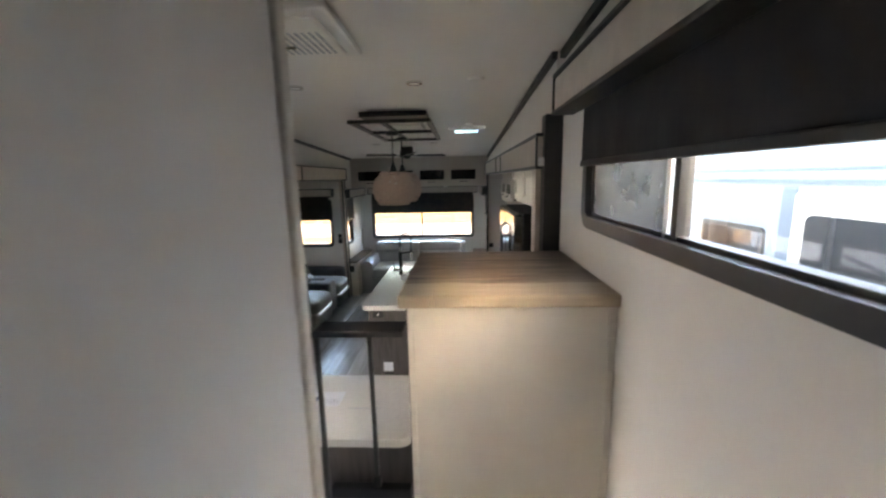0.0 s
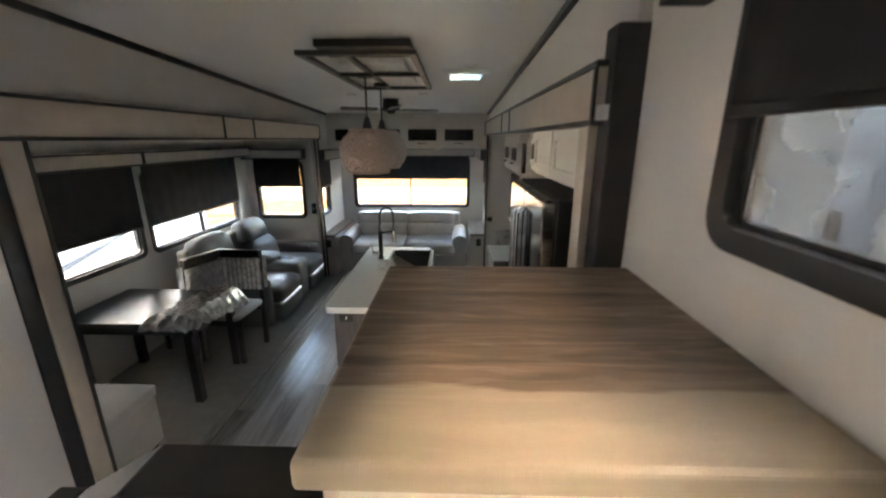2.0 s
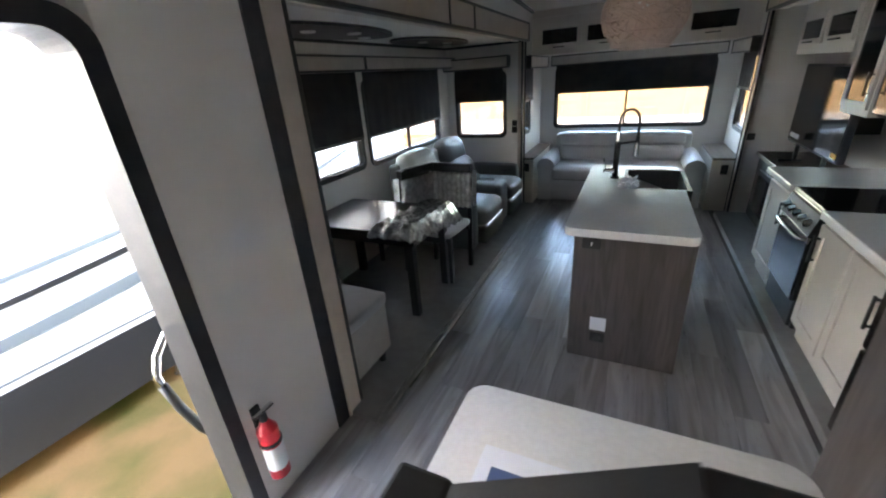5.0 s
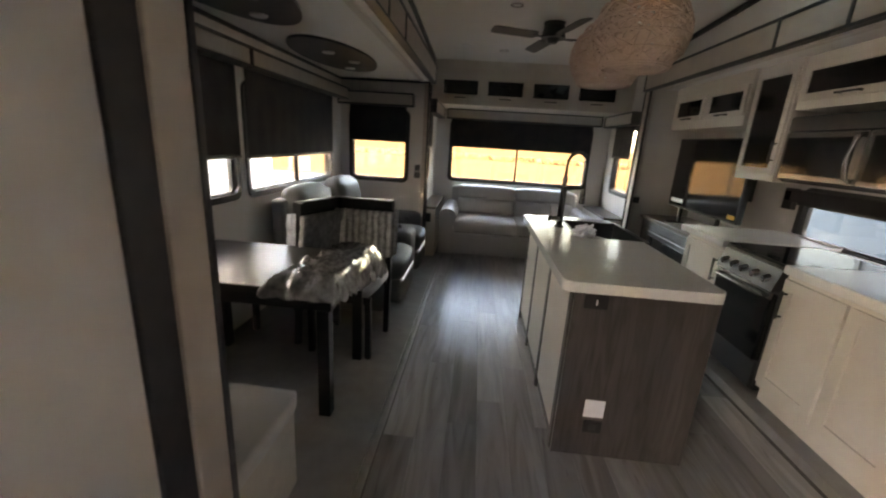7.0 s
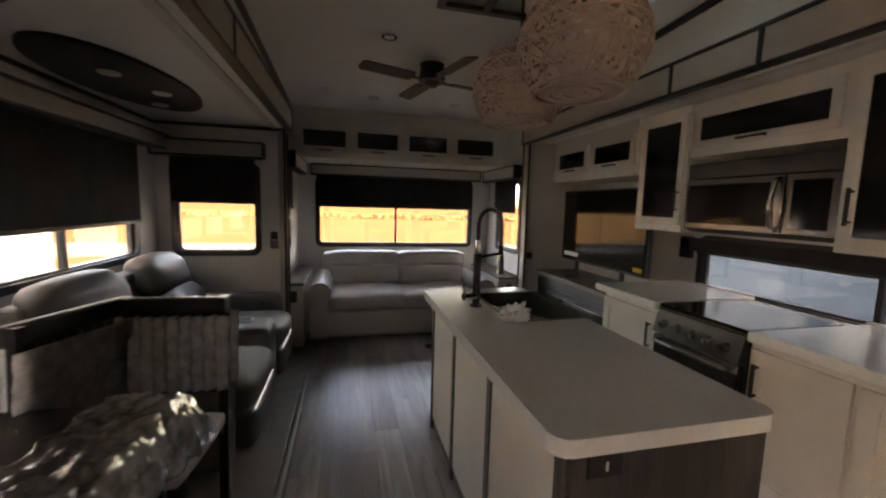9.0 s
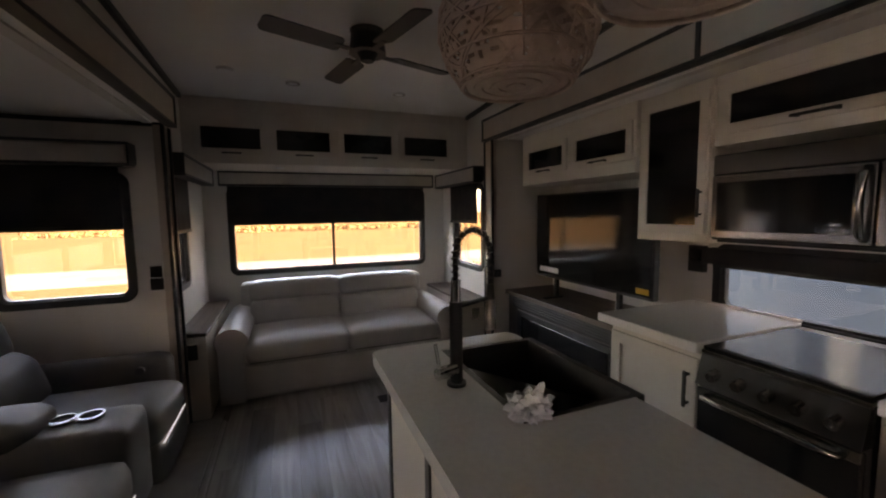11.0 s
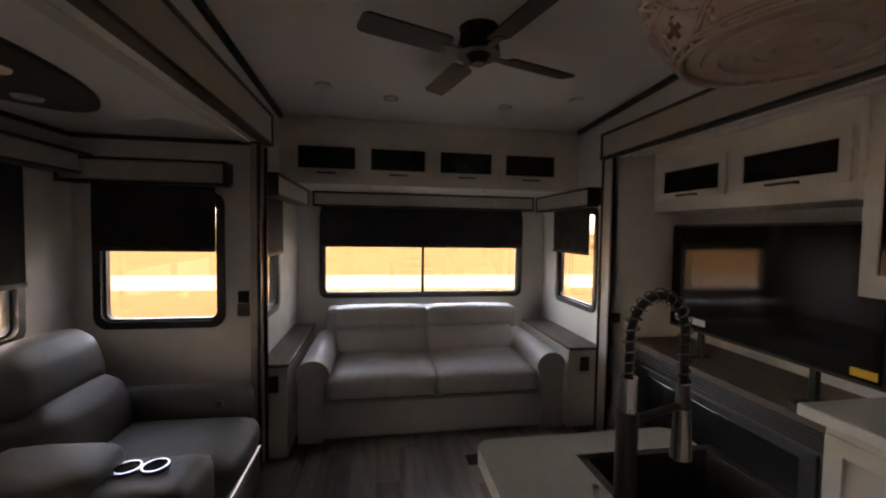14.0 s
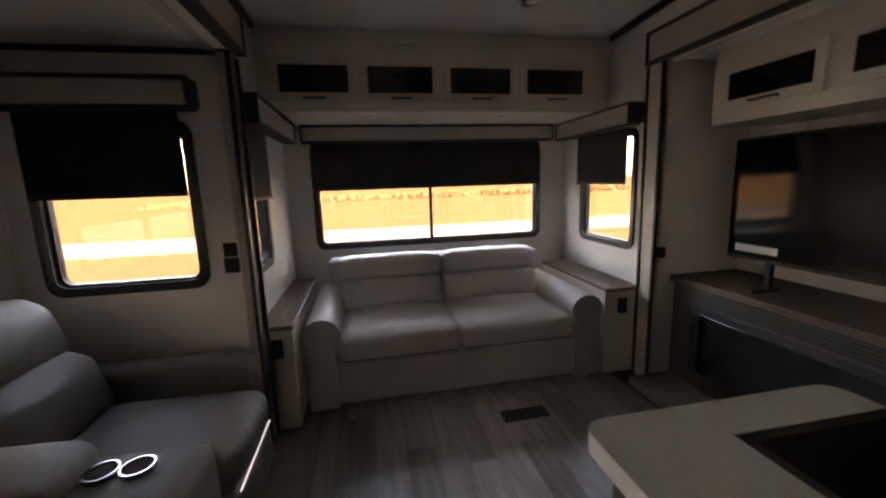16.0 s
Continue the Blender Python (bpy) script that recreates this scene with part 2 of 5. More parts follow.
def thing(name, base, label, category, group="", kind=""):
    ob = new(name)
    ob.location = base
    ob.empty_display_size = 0.1
    BASE[ob] = Vector(base)
    return tagged(ob, label, category, group, kind)


def part(name, bm, material, parent=None, label="", smooth=False):
    """Links a bmesh, given in world metres, as one mesh object under a thing or a part."""
    base = BASE[parent] if parent else Vector((0, 0, 0))
    bmesh.ops.translate(bm, verts=bm.verts, vec=-base)
    bmesh.ops.recalc_face_normals(bm, faces=bm.faces)
    me = bpy.data.meshes.new(name)
    bm.to_mesh(me)
    bm.free()
    me.materials.append(material)
    if smooth:
        for p in me.polygons:
            p.use_smooth = True
    ob = new(name, me)
    if parent:
        ob.parent = parent
    BASE[ob] = base
    if label:
        tagged(ob, label)
    return ob


def cuboid(bm, x0, x1, y0, y1, z0, z1):
    vs = [bm.verts.new((x, y, z)) for z in (z0, z1) for x, y in ((x0, y0), (x1, y0), (x1, y1), (x0, y1))]
    for f in ((3, 2, 1, 0), (4, 5, 6, 7), (0, 1, 5, 4), (1, 2, 6, 5), (2, 3, 7, 6), (3, 0, 4, 7)):
        bm.faces.new([vs[i] for i in f])
    return vs


def bx(name, x0, x1, y0, y1, z0, z1, material, parent=None, bev=0.004, label="", seg=2, smooth=False):
    bm = bmesh.new()
    cuboid(bm, min(x0, x1), max(x0, x1), min(y0, y1), max(y0, y1), z0, z1)
    if bev:
        bmesh.ops.bevel(bm, geom=list(bm.edges), offset=bev, segments=seg, affect="EDGES", profile=0.5)
    return part(name, bm, material, parent, label, smooth)


def cyl(bm, a, b, r0, r1=None, n=14):
    a, b = Vector(a), Vector(b)
    m = Matrix.Translation((a + b) / 2) @ (b - a).to_track_quat("Z", "Y").to_matrix().to_4x4()
    bmesh.ops.create_cone(bm, cap_ends=True, segments=n, radius1=r0, radius2=r0 if r1 is None else r1, depth=(b - a).length, matrix=m)


def rod(name, a, b, r, material, parent=None, r1=None, n=14, label=""):
    bm = bmesh.new()
    cyl(bm, a, b, r, r1, n)
    return part(name, bm, material, parent, label, smooth=False)


def tube(bm, pts, r, n=8):
    """A bent tube along a line of points."""
    rings = []
    pts = [Vector(p) for p in pts]
    for i, p in enumerate(pts):
        d = (pts[min(i + 1, len(pts) - 1)] - pts[max(i - 1, 0)]).normalized()
        u = d.cross(Vector((0.31, 0.17, 0.93))).normalized()
        v = d.cross(u)
        rings.append([bm.verts.new(p + r * (math.cos(k * math.tau / n) * u + math.sin(k * math.tau / n) * v)) for k in range(n)])
    for a, b in zip(rings, rings[1:]):
        for k in range(n):
            bm.faces.new((a[k], a[(k + 1) % n], b[(k + 1) % n], b[k]))
    bm.faces.new(rings[0][::-1])
    bm.faces.new(rings[-1])


def rounded(u0, u1, v0, v1, r, n=6):
    pts = []
    for cu, cv, a0 in ((u1 - r, v1 - r, 0), (u0 + r, v1 - r, 90), (u0 + r, v0 + r, 180), (u1 - r, v0 + r, 270)):
        for k in range(n + 1):
            a = radians(a0 + 90 * k / n)
            pts.append((cu + r * math.cos(a), cv + r * math.sin(a)))
    return pts


def to3(axis, u, v, w):
    """A point of a plane across the axis: u, v in the plane (v up for walls), w along the axis."""
    return {"x": (w, u, v), "y": (u, w, v), "z": (u, v, w)}[axis]


def ring(bm, axis, outer, inner, w0, w1):
    n = len(outer)
    q = [[bm.verts.new(to3(axis, *p, w)) for p in loop] for loop in (outer, inner) for w in (w0, w1)]
    o0, o1, i0, i1 = q
    for k in range(n):
        j = (k + 1) % n
        bm.faces.new((o0[k], o0[j], o1[j], o1[k]))
        bm.faces.new((i0[k], i1[k], i1[j], i0[j]))
        bm.faces.new((o0[k], i0[k], i0[j], o0[j]))
        bm.faces.new((o1[k], o1[j], i1[j], i1[k]))


def slab(bm, axis, outline, w0, w1):
    a = [bm.verts.new(to3(axis, *p, w0)) for p in outline]
    b = [bm.verts.new(to3(axis, *p, w1)) for p in outline]
    bm.faces.new(a)
    bm.faces.new(b[::-1])
    for k in range(len(a)):
        j = (k + 1) % len(a)
        bm.faces.new((a[k], b[k], b[j], a[j]))


def plate(name, axis, outline, w0, w1, material, parent=None, label="", bev=0.0):
    bm = bmesh.new()
    slab(bm, axis, outline, w0, w1)
    if bev:
        sharp = [e for e in bm.edges if len(e.link_faces) == 2 and e.calc_face_angle(0) > 1.0]
        bmesh.ops.bevel(bm, geom=sharp, offset=bev, segments=2, affect="EDGES", profile=0.5)
    return part(name, bm, material, parent, label)


def wall(name, axis, w0, w1, u0, u1, v0, v1, holes=(), material=None, label="pale greige wallboard wall of a trailer"):
    """A wall with thickness; holes (u0, u1, v0, v1) go through it."""
    us = sorted({u0, u1, *[h[i] for h in holes for i in (0, 1)]})
    vs = sorted({v0, v1, *[h[i] for h in holes for i in (2, 3)]})
    bm = bmesh.new()
    solid = lambda a, b: not any(h[0] <= a < h[1] and h[2] <= b < h[3] for h in holes) if u0 <= a < u1 and v0 <= b < v1 else False
    grid = {}

    def vert(u, v, w):
        if (u, v, w) not in grid:
            grid[u, v, w] = bm.verts.new(to3(axis, u, v, w))
        return grid[u, v, w]
    cells = [(i, j) for i in range(len(us) - 1) for j in range(len(vs) - 1)]
    ok = {c for c in cells if solid(us[c[0]], vs[c[1]])}
    for i, j in ok:
        a, b, c, d = us[i], us[i + 1], vs[j], vs[j + 1]
        for w in (w0, w1):
            bm.faces.new([vert(a, c, w), vert(b, c, w), vert(b, d, w), vert(a, d, w)])
        for (di, dj), (p, q) in {(-1, 0): ((a, c), (a, d)), (1, 0): ((b, c), (b, d)), (0, -1): ((a, c), (b, c)), (0, 1): ((a, d), (b, d))}.items():
            if (i + di, j + dj) not in ok:
                bm.faces.new([vert(*p, w0), vert(*q, w0), vert(*q, w1), vert(*p, w1)])
    return tagged(part(name, bm, material or M_WALL), label, "wall", kind="structure")


def window(name, axis, face, out, u0, u1, v0, v1, label, mullions=(), depth=0.06, fw=0.042):
    """A black rounded frame standing a little proud of the wall's face; out is +1 or -1 towards the outside."""
    base = to3(axis, (u0 + u1) / 2, v0, face)
    w = thing(name, base, label, "window", kind="structure")
    bm = bmesh.new()
    ring(bm, axis, rounded(u0, u1, v0, v1, 0.075), rounded(u0 + fw, u1 - fw, v0 + fw, v1 - fw, 0.05), face - out * 0.014, face + out * depth)
    part("window_frame", bm, M_FRAME, w)
    bm = bmesh.new()
    ring(bm, axis, rounded(u0 + fw - 0.002, u1 - fw + 0.002, v0 + fw - 0.002, v1 - fw + 0.002, 0.05), rounded(u0 + fw + 0.013, u1 - fw - 0.013, v0 + fw + 0.013, v1 - fw - 0.013, 0.04), face + out * 0.012, face + out * 0.05)
    part("gasket", bm, M_BLACKPLASTIC, w)
    edges = [u0 + 0.045, *mullions, u1 - 0.045]
    for k in range(len(edges) - 1):
        bm = bmesh.new()
        slab(bm, axis, [(edges[k], v0 + 0.045), (edges[k + 1], v0 + 0.045), (edges[k + 1], v1 - 0.045), (edges[k], v1 - 0.045)], face + out * 0.030, face + out * 0.034)
        p = part("pane", bm, M_GLASS, w)
        p.visible_shadow = False
    for c in mullions:
        bm = bmesh.new()
        slab(bm, axis, [(c - 0.013, v0 + 0.04), (c + 0.013, v0 + 0.04), (c + 0.013, v1 - 0.04), (c - 0.013, v1 - 0.04)], face + out * 0.008, face + out * 0.045)
        part("mullion", bm, M_FRAME, w)
    return w


def hole(u0, u1, v0, v1, inset=0.03):
    return (u0 + inset, u1 - inset, v0 + inset, v1 - inset)


def roller(axis, face, inn, u0, u1, bottom, val_u0, val_u1, val_z0, val_z1, depth=0.13, group="roller shades"):
    """A fabric-faced valance box with black trim, and a black roller shade drawn part way down. inn: way into the room."""
    b = to3(axis, (val_u0 + val_u1) / 2, bottom, face)
    s = thing("roller_shade", b, "black blackout roller shade half drawn under a fabric valance", "window shade", group)

    def piece(name, a0, a1, z0, z1, d0, d1, m, bev=0.004):
        lo, hi = sorted((face + inn * d0, face + inn * d1))
        return bx(name, *((lo, hi, a0, a1) if axis == "x" else (a0, a1, lo, hi)), z0, z1, m, s, bev)
    piece("valance", val_u0 + 0.012, val_u1 - 0.012, val_z0 + 0.016, val_z1 - 0.016, 0.004, depth, M_VALANCE, 0.01)
    piece("valance_trim", val_u0, val_u1, val_z1 - 0.016, val_z1, 0.002, depth + 0.008, M_BLACKTRIM)
    piece("valance_trim", val_u0, val_u1, val_z0, val_z0 + 0.016, 0.04, depth + 0.008, M_BLACKTRIM)
    piece("end_cap", val_u0, val_u0 + 0.012, val_z0 + 0.016, val_z1 - 0.016, 0.002, depth + 0.006, M_BLACKTRIM)
    piece("end_cap", val_u1 - 0.012, val_u1, val_z0 + 0.016, val_z1 - 0.016, 0.002, depth + 0.006, M_BLACKTRIM)
    # cloth with shallow waves
    bm = bmesh.new()
    n = max(12, int((u1 - u0) * 30))
    rows = []
    for z in (bottom, bottom + 0.12, val_z0 + 0.03):
        rows.append([(u0 + (u1 - u0) * k / n, z) for k in range(n + 1)])
    def off(u, z):
        return 0.030 + 0.003 * math.sin(u * 37) * max(0, 1 - (z - bottom) * 4)
    f = [[bm.verts.new(to3(axis, u, z, face + inn * off(u, z))) for u, z in r] for r in rows]
    g = [[bm.verts.new(to3(axis, u, z, face + inn * (off(u, z) + 0.004))) for u, z in r] for r in rows]
    for q in (f, g):
        for i in range(2):
            for k in range(n):
                bm.faces.new((q[i][k], q[i][k + 1], q[i + 1][k + 1], q[i + 1][k]))
    for k in range(n):
        bm.faces.new((f[0][k], f[0][k + 1], g[0][k + 1], g[0][k]))
    for i in range(2):
        for k in (0, n):
            bm.faces.new((f[i][k], f[i + 1][k], g[i + 1][k], g[i][k]))
    part("cloth", bm, M_SHADE, s)
    piece("hem_bar", u0, u1, bottom - 0.012, bottom + 0.012, 0.026, 0.042, M_BLACKPLASTIC, 0.004)
    return s


def loft(name, sections, material, parent=None, label="", smooth=True):
    """A closed skin over equal-length loops of points."""
    bm = bmesh.new()
    rs = [[bm.verts.new(p) for p in s] for s in sections]
    n = len(rs[0])
    for a, b in zip(rs, rs[1:]):
        for k in range(n):
            bm.faces.new((a[k], a[(k + 1) % n], b[(k + 1) % n], b[k]))
    bm.faces.new(rs[0][::-1])
    bm.faces.new(rs[-1])
    return part(name, bm, material, parent, label, smooth)


def cushion(name, x0, x1, y0, y1, z0, z1, material, parent, r=0.05, puff=0.02, label="", tilt=None):
    """A soft rounded block that swells in its middle; tilt(p) may lean it."""
    bm = bmesh.new()
    cuboid(bm, x0, x1, y0, y1, z0, z1)
    bmesh.ops.subdivide_edges(bm, edges=list(bm.edges), cuts=9, use_grid_fill=True)
    c = Vector(((x0 + x1) / 2, (y0 + y1) / 2, (z0 + z1) / 2))
    h = Vector((x1 - x0, y1 - y0, z1 - z0)) / 2
    r = min(r, *(v * 0.98 for v in h))
    for v in bm.verts:
        d = v.co - c
        core = Vector([max(-h[i] + r, min(h[i] - r, d[i])) for i in range(3)])
        e = d - core
        if e.length > 1e-6:
            e = e.normalized() * r
        n = d.copy()
        for i in range(3):
            s = 1.0
            for j in range(3):
                if j != i:
                    s *= max(0.0, 1 - (d[j] / h[j]) ** 2)
            n[i] = (1 if d[i] > 0 else -1) * puff * s * (abs(d[i]) / h[i]) ** 3
        v.co = c + core + e + n
        w = noise.noise(v.co * 9.0) * 0.004
        v.co += e.normalized() * w if e.length > 1e-6 else Vector((0, 0, 0))
        if tilt:
            v.co = tilt(v.co)
    return part(name, bm, material, parent, label, True)


def panel_door(parent, axis, face, out, u0, u1, v0, v1, material, glass=None, handle=None, name="door", rail=0.05):
    """A cabinet door: a frame of stiles and rails round a recessed panel or smoked glass, standing proud by 18 mm."""
    bm = bmesh.new()
    sq = lambda a, b, c, d: [(b, d), (a, d), (a, c), (b, c)]
    w0, w1 = sorted((face, face + out * 0.018))
    ring(bm, axis, sq(u0, u1, v0, v1), sq(u0 + rail, u1 - rail, v0 + rail, v1 - rail), w0, w1)
    bmesh.ops.bevel(bm, geom=list(bm.edges), offset=0.002, segments=1, affect="EDGES")
    d = part(name, bm, material, parent)
    a, b = sorted((face + out * 0.004, face + out * 0.009))
    bm = bmesh.new()
    slab(bm, axis, sq(u0 + rail - 0.003, u1 - rail + 0.003, v0 + rail - 0.003, v1 - rail + 0.003), a, b)
    part("glass" if glass else "panel", bm, glass or material, d)
    if handle:
        hu0, hu1, hv0, hv1 = handle
        bm = bmesh.new()
        a, b = sorted((face + out * 0.040, face + out * 0.050))
        slab(bm, axis, sq(hu0, hu1, hv0, hv1), a, b)
        a, b = sorted((face + out * 0.018, face + out * 0.042))
        if hu1 - hu0 > hv1 - hv0:
            for k in (hu0 + 0.01, hu1 - 0.02):
                slab(bm, axis, sq(k, k + 0.01, hv0, hv1), a, b)
        else:
            for k in (hv0 + 0.01, hv1 - 0.02):
                slab(bm, axis, sq(hu0, hu1, k, k + 0.01), a, b)
        part("handle", bm, M_BLACKPLASTIC, d, "black bar handle")
    return d


# ---- setting ----
XL, XR, YR = -1.66, 0.83, 7.75          # body walls and rear wall
SLX, SRX = -2.62, 1.44                  # outer walls of the two slide-outs
DECK = 0.65


def roof(y):
    return 2.75 - 0.05 * y


tagged(bx("floor", XL - 0.06, 1.50, -2.6, YR + 0.06, -0.08, -0.006, M_DARKWOOD, bev=0), "dark subfloor under grey vinyl planks", "floor", kind="structure")
# ceiling, gently falling towards the rear, with a skylight opening
SKY = (0.24, 0.56, 4.15, 4.52)
bm = bmesh.new()
for a0, a1, b0, b1 in ((XL - 0.1, SKY[0], -2.6, 7.85), (SKY[1], XR + 0.14, -2.6, 7.85), (SKY[0], SKY[1], -2.6, SKY[2]), (SKY[0], SKY[1], SKY[3], 7.85)):
    for v in cuboid(bm, a0, a1, b0, b1, 0, 0.09):
        v.co.z += roof(v.co.y)
tagged(part("ceiling", bm, M_CEIL), "off-white smooth panel ceiling of a trailer", "ceiling", kind="structure")

# left body wall: entry door opening, slide-out opening, small rear window
LSW = (6.45, 7.02, 0.89, 1.72)
wall("wall_left", "x", XL - 0.05, XL, -2.6, YR, -0.08, 2.93, [(0.97, 1.815, -0.02, 1.88), (2.40, 6.40, -0.08, 2.02), hole(*LSW)])
RSW = (6.70, 7.42, 0.86, 1.72)
NEARWIN = (0.05, 1.65, 1.80, 2.42)
wall("wall_right", "x", XR + 0.04, XR + 0.09, -2.6, 2.06, -0.08, 2.93, [hole(*NEARWIN)])
wall("wall_right_rear", "x", XR, XR + 0.05, 6.50, YR, -0.08, 2.93, [hole(*RSW)])
wall("wall_right_upper", "x", XR, XR + 0.05, 2.06, 6.50, 2.06, 2.93)
RW = (-1.455, 0.59, 0.84, 1.72)
wall("wall_rear", "y", YR, YR + 0.05, XL, XR + 0.05, -0.08, 2.44, [hole(*RW)])
wall("wall_front", "y", -2.6, -2.55, XL, XR + 0.09, -0.08, 2.93)
# closet block beside the upper hallway
tagged(bx("wall_closet", -0.62, 0.05, -2.5, 0.515, DECK, 2.74, M_WALL, bev=0.006), "plain greige closet wall beside the hallway", "wall", kind="structure")
tagged(bx("trim_closet", 0.035, 0.062, 0.497, 0.527, DECK, 2.72, M_CREAM, bev=0.006), "cream corner trim on the closet wall", "trim", kind="structure")
# left slide-out
WA, WB, DW = (3.30, 4.33, 0.935, 1.72), (4.41, 6.04, 0.925, 1.72), (-2.515, -1.81, 0.905, 1.72)
wall("wall_slide_left", "x", SLX - 0.05, SLX, 2.40, 6.42, -0.06, 2.06, [hole(*WA), hole(*WB)])
wall("wall_slide_left_rear", "y", 6.37, 6.42, SLX, -1.60, -0.06, 2.06, [hole(*DW)])
wall("wall_slide_left_front", "y", 2.40, 2.45, SLX, -1.62, -0.06, 2.06)
tagged(bx("ceiling_slide_left", SLX - 0.05, -1.59, 2.40, 6.42, 2.03, 2.08, M_CEIL, bev=0), "off-white ceiling of the slide-out", "ceiling", kind="structure")
tagged(bx("floor_slide_left", SLX - 0.05, -1.40, 2.42, 6.40, -0.05, 0.028, M_SLIDEFLOOR, bev=0.004), "light grey vinyl floor of the slide-out", "floor", kind="structure")
tagged(bx("trim_slide_floor", -1.40, -1.365, 2.42, 6.36, -0.005, 0.026, M_SLIDEFLOOR, bev=0.012), "grey rounded edge of the slide-out floor", "trim", kind="structure")
# right slide-out
KW = (3.15, 4.92, 0.825, 1.24)
wall("wall_slide_right", "x", SRX, SRX + 0.05, 2.06, 6.50, -0.06, 2.12, [hole(*KW)])
wall("wall_slide_right_rear", "y", 6.45, 6.50, 0.79, SRX, -0.06, 2.12)
wall("wall_slide_right_front", "y", 2.06, 2.11, 0.88, SRX, -0.06, 2.12)
tagged(bx("wall_slide_right_skin", 0.93, SRX + 0.05, 2.045, 2.057, -0.06, 2.12, M_RVGREY, bev=0.002), "grey outer skin of the kitchen slide-out", "wall", kind="structure")
tagged(bx("ceiling_slide_right", 0.75, SRX + 0.05, 2.06, 6.50, 2.075, 2.12, M_CEIL, bev=0), "off-white ceiling of the kitchen slide-out", "ceiling", kind="structure")
tagged(bx("floor_slide_right", 0.65, SRX, 2.10, 6.45, -0.05, 0.05, M_SLIDEFLOOR, bev=0.004), "grey vinyl floor edge of the kitchen slide-out", "floor", kind="structure")


def fascia(name, x, inn, y0, y1, z0, z1, clips):
    f = thing(name, (x, y0, z0), "beige slide-out fascia board edged with black trim", "trim", kind="structure")
    a, b = sorted((x, x - inn * 0.05))
    bx("board", a, b, y0, y1, z0 + 0.018, z1 - 0.018, M_BEIGE, f)
    a, b = sorted((x + inn * 0.008, x - inn * 0.05))
    bx("edge_trim", a, b, y0 - 0.004, y1 + 0.004, z0, z0 + 0.018, M_BLACKTRIM, f, 0.003)
    bx("edge_trim", a, b, y0 - 0.004, y1 + 0.004, z1 - 0.018, z1, M_BLACKTRIM, f, 0.003)
    for y in clips:
        bx("joint_strip", a, b, y - 0.011, y + 0.011, z0 + 0.018, z1 - 0.018, M_BLACKTRIM, f, 0.003)
    return f


fascia("trim_fascia_left", -1.545, 1, 2.34, 6.40, 2.01, 2.205, (2.352, 4.06, 4.55, 6.388))
fascia("trim_fascia_right", 0.745, -1, 2.10, 6.56, 2.06, 2.25, (2.112, 4.06, 4.57, 6.548))


p = thing("trim_flange_left_front", (-1.58, 2.38, 0), "beige upright slide-out flange with black seal strips", "trim", kind="structure")
bx("seal", -1.655, -1.568, 2.32, 2.405, 0, 2.30, M_BLACKTRIM, p)
bx("board", -1.655, -1.560, 2.405, 2.505, 0, 2.01, M_BEIGE, p)
bx("edge", -1.655, -1.556, 2.505, 2.525, 0.03, 2.01, M_BLACKTRIM, p)
tagged(bx("wall_left_front", XL + 0.001, -1.576, 1.852, 2.32, 0.0, 2.61, M_WALL, bev=0.004), "pale greige wall panel between the door and the slide-out", "wall", kind="structure")
p = thing("trim_flange_left_rear", (-1.6, 6.40, 0), "beige upright slide-out flange with black seal strips", "trim", kind="structure")
bx("board", -1.655, -1.60, 6.325, 6.425, 0.03, 2.01, M_BEIGE, p)
bx("edge", -1.61, -1.59, 6.30, 6.325, 0.03, 2.01, M_BLACKTRIM, p)
bx("seal", -1.605, -1.585, 6.425, 6.45, 0, 2.01, M_BLACKTRIM, p)
p = thing("trim_flange_right_rear", (0.80, 6.5, 0), "beige upright slide-out flange with black seal strips", "trim", kind="structure")
bx("board", 0.775, 0.83, 6.45, 6.56, 0.0, 2.06, M_BEIGE, p)
bx("edge", 0.768, 0.788, 6.43, 6.45, 0.05, 2.06, M_BLACKTRIM, p)
bx("seal", 0.766, 0.785, 6.56, 6.58, 0.0, 2.06, M_BLACKTRIM, p)
p = thing("trim_flange_right_front", (0.83, 2.05, 0), "wide black seal strip beside the fridge slide-out", "trim", kind="structure")
bx("seal", 0.775, 0.868, 2.05, 2.145, 0, 2.34, M_BLACKTRIM, p)
bx("board", 0.745, 0.868, 2.145, 2.24, 0, 2.06, M_BEIGE, p)


def ceiling_trim(name, x, y0, y1):
    bm = bmesh.new()
    for v in cuboid(bm, x - 0.014, x + 0.014, y0, y1, -0.035, 0.0):
        v.co.z += roof(v.co.y) - 0.001
    tagged(part(name, bm, M_BLACKTRIM), "thin black trim where wall meets ceiling", "trim", kind="structure")


ceiling_trim("trim_ceiling_left", XL + 0.014, 0.48, 7.04)
ceiling_trim("trim_ceiling_right", XR - 0.014, 2.06, 7.04)
ceiling_trim("trim_ceiling_hall", XR + 0.026, -2.5, 2.06)
tagged(bx("trim_slide_ceiling_rear", SLX, -1.6, 6.352, 6.37, 2.005, 2.03, M_BLACKTRIM, bev=0.003), "black trim at the slide-out ceiling", "trim", kind="structure")
tagged(bx("trim_slide_ceiling_side", SLX, SLX + 0.018, 2.45, 6.352, 2.005, 2.03, M_BLACKTRIM, bev=0.003), "black trim at the slide-out ceiling", "trim", kind="structure")

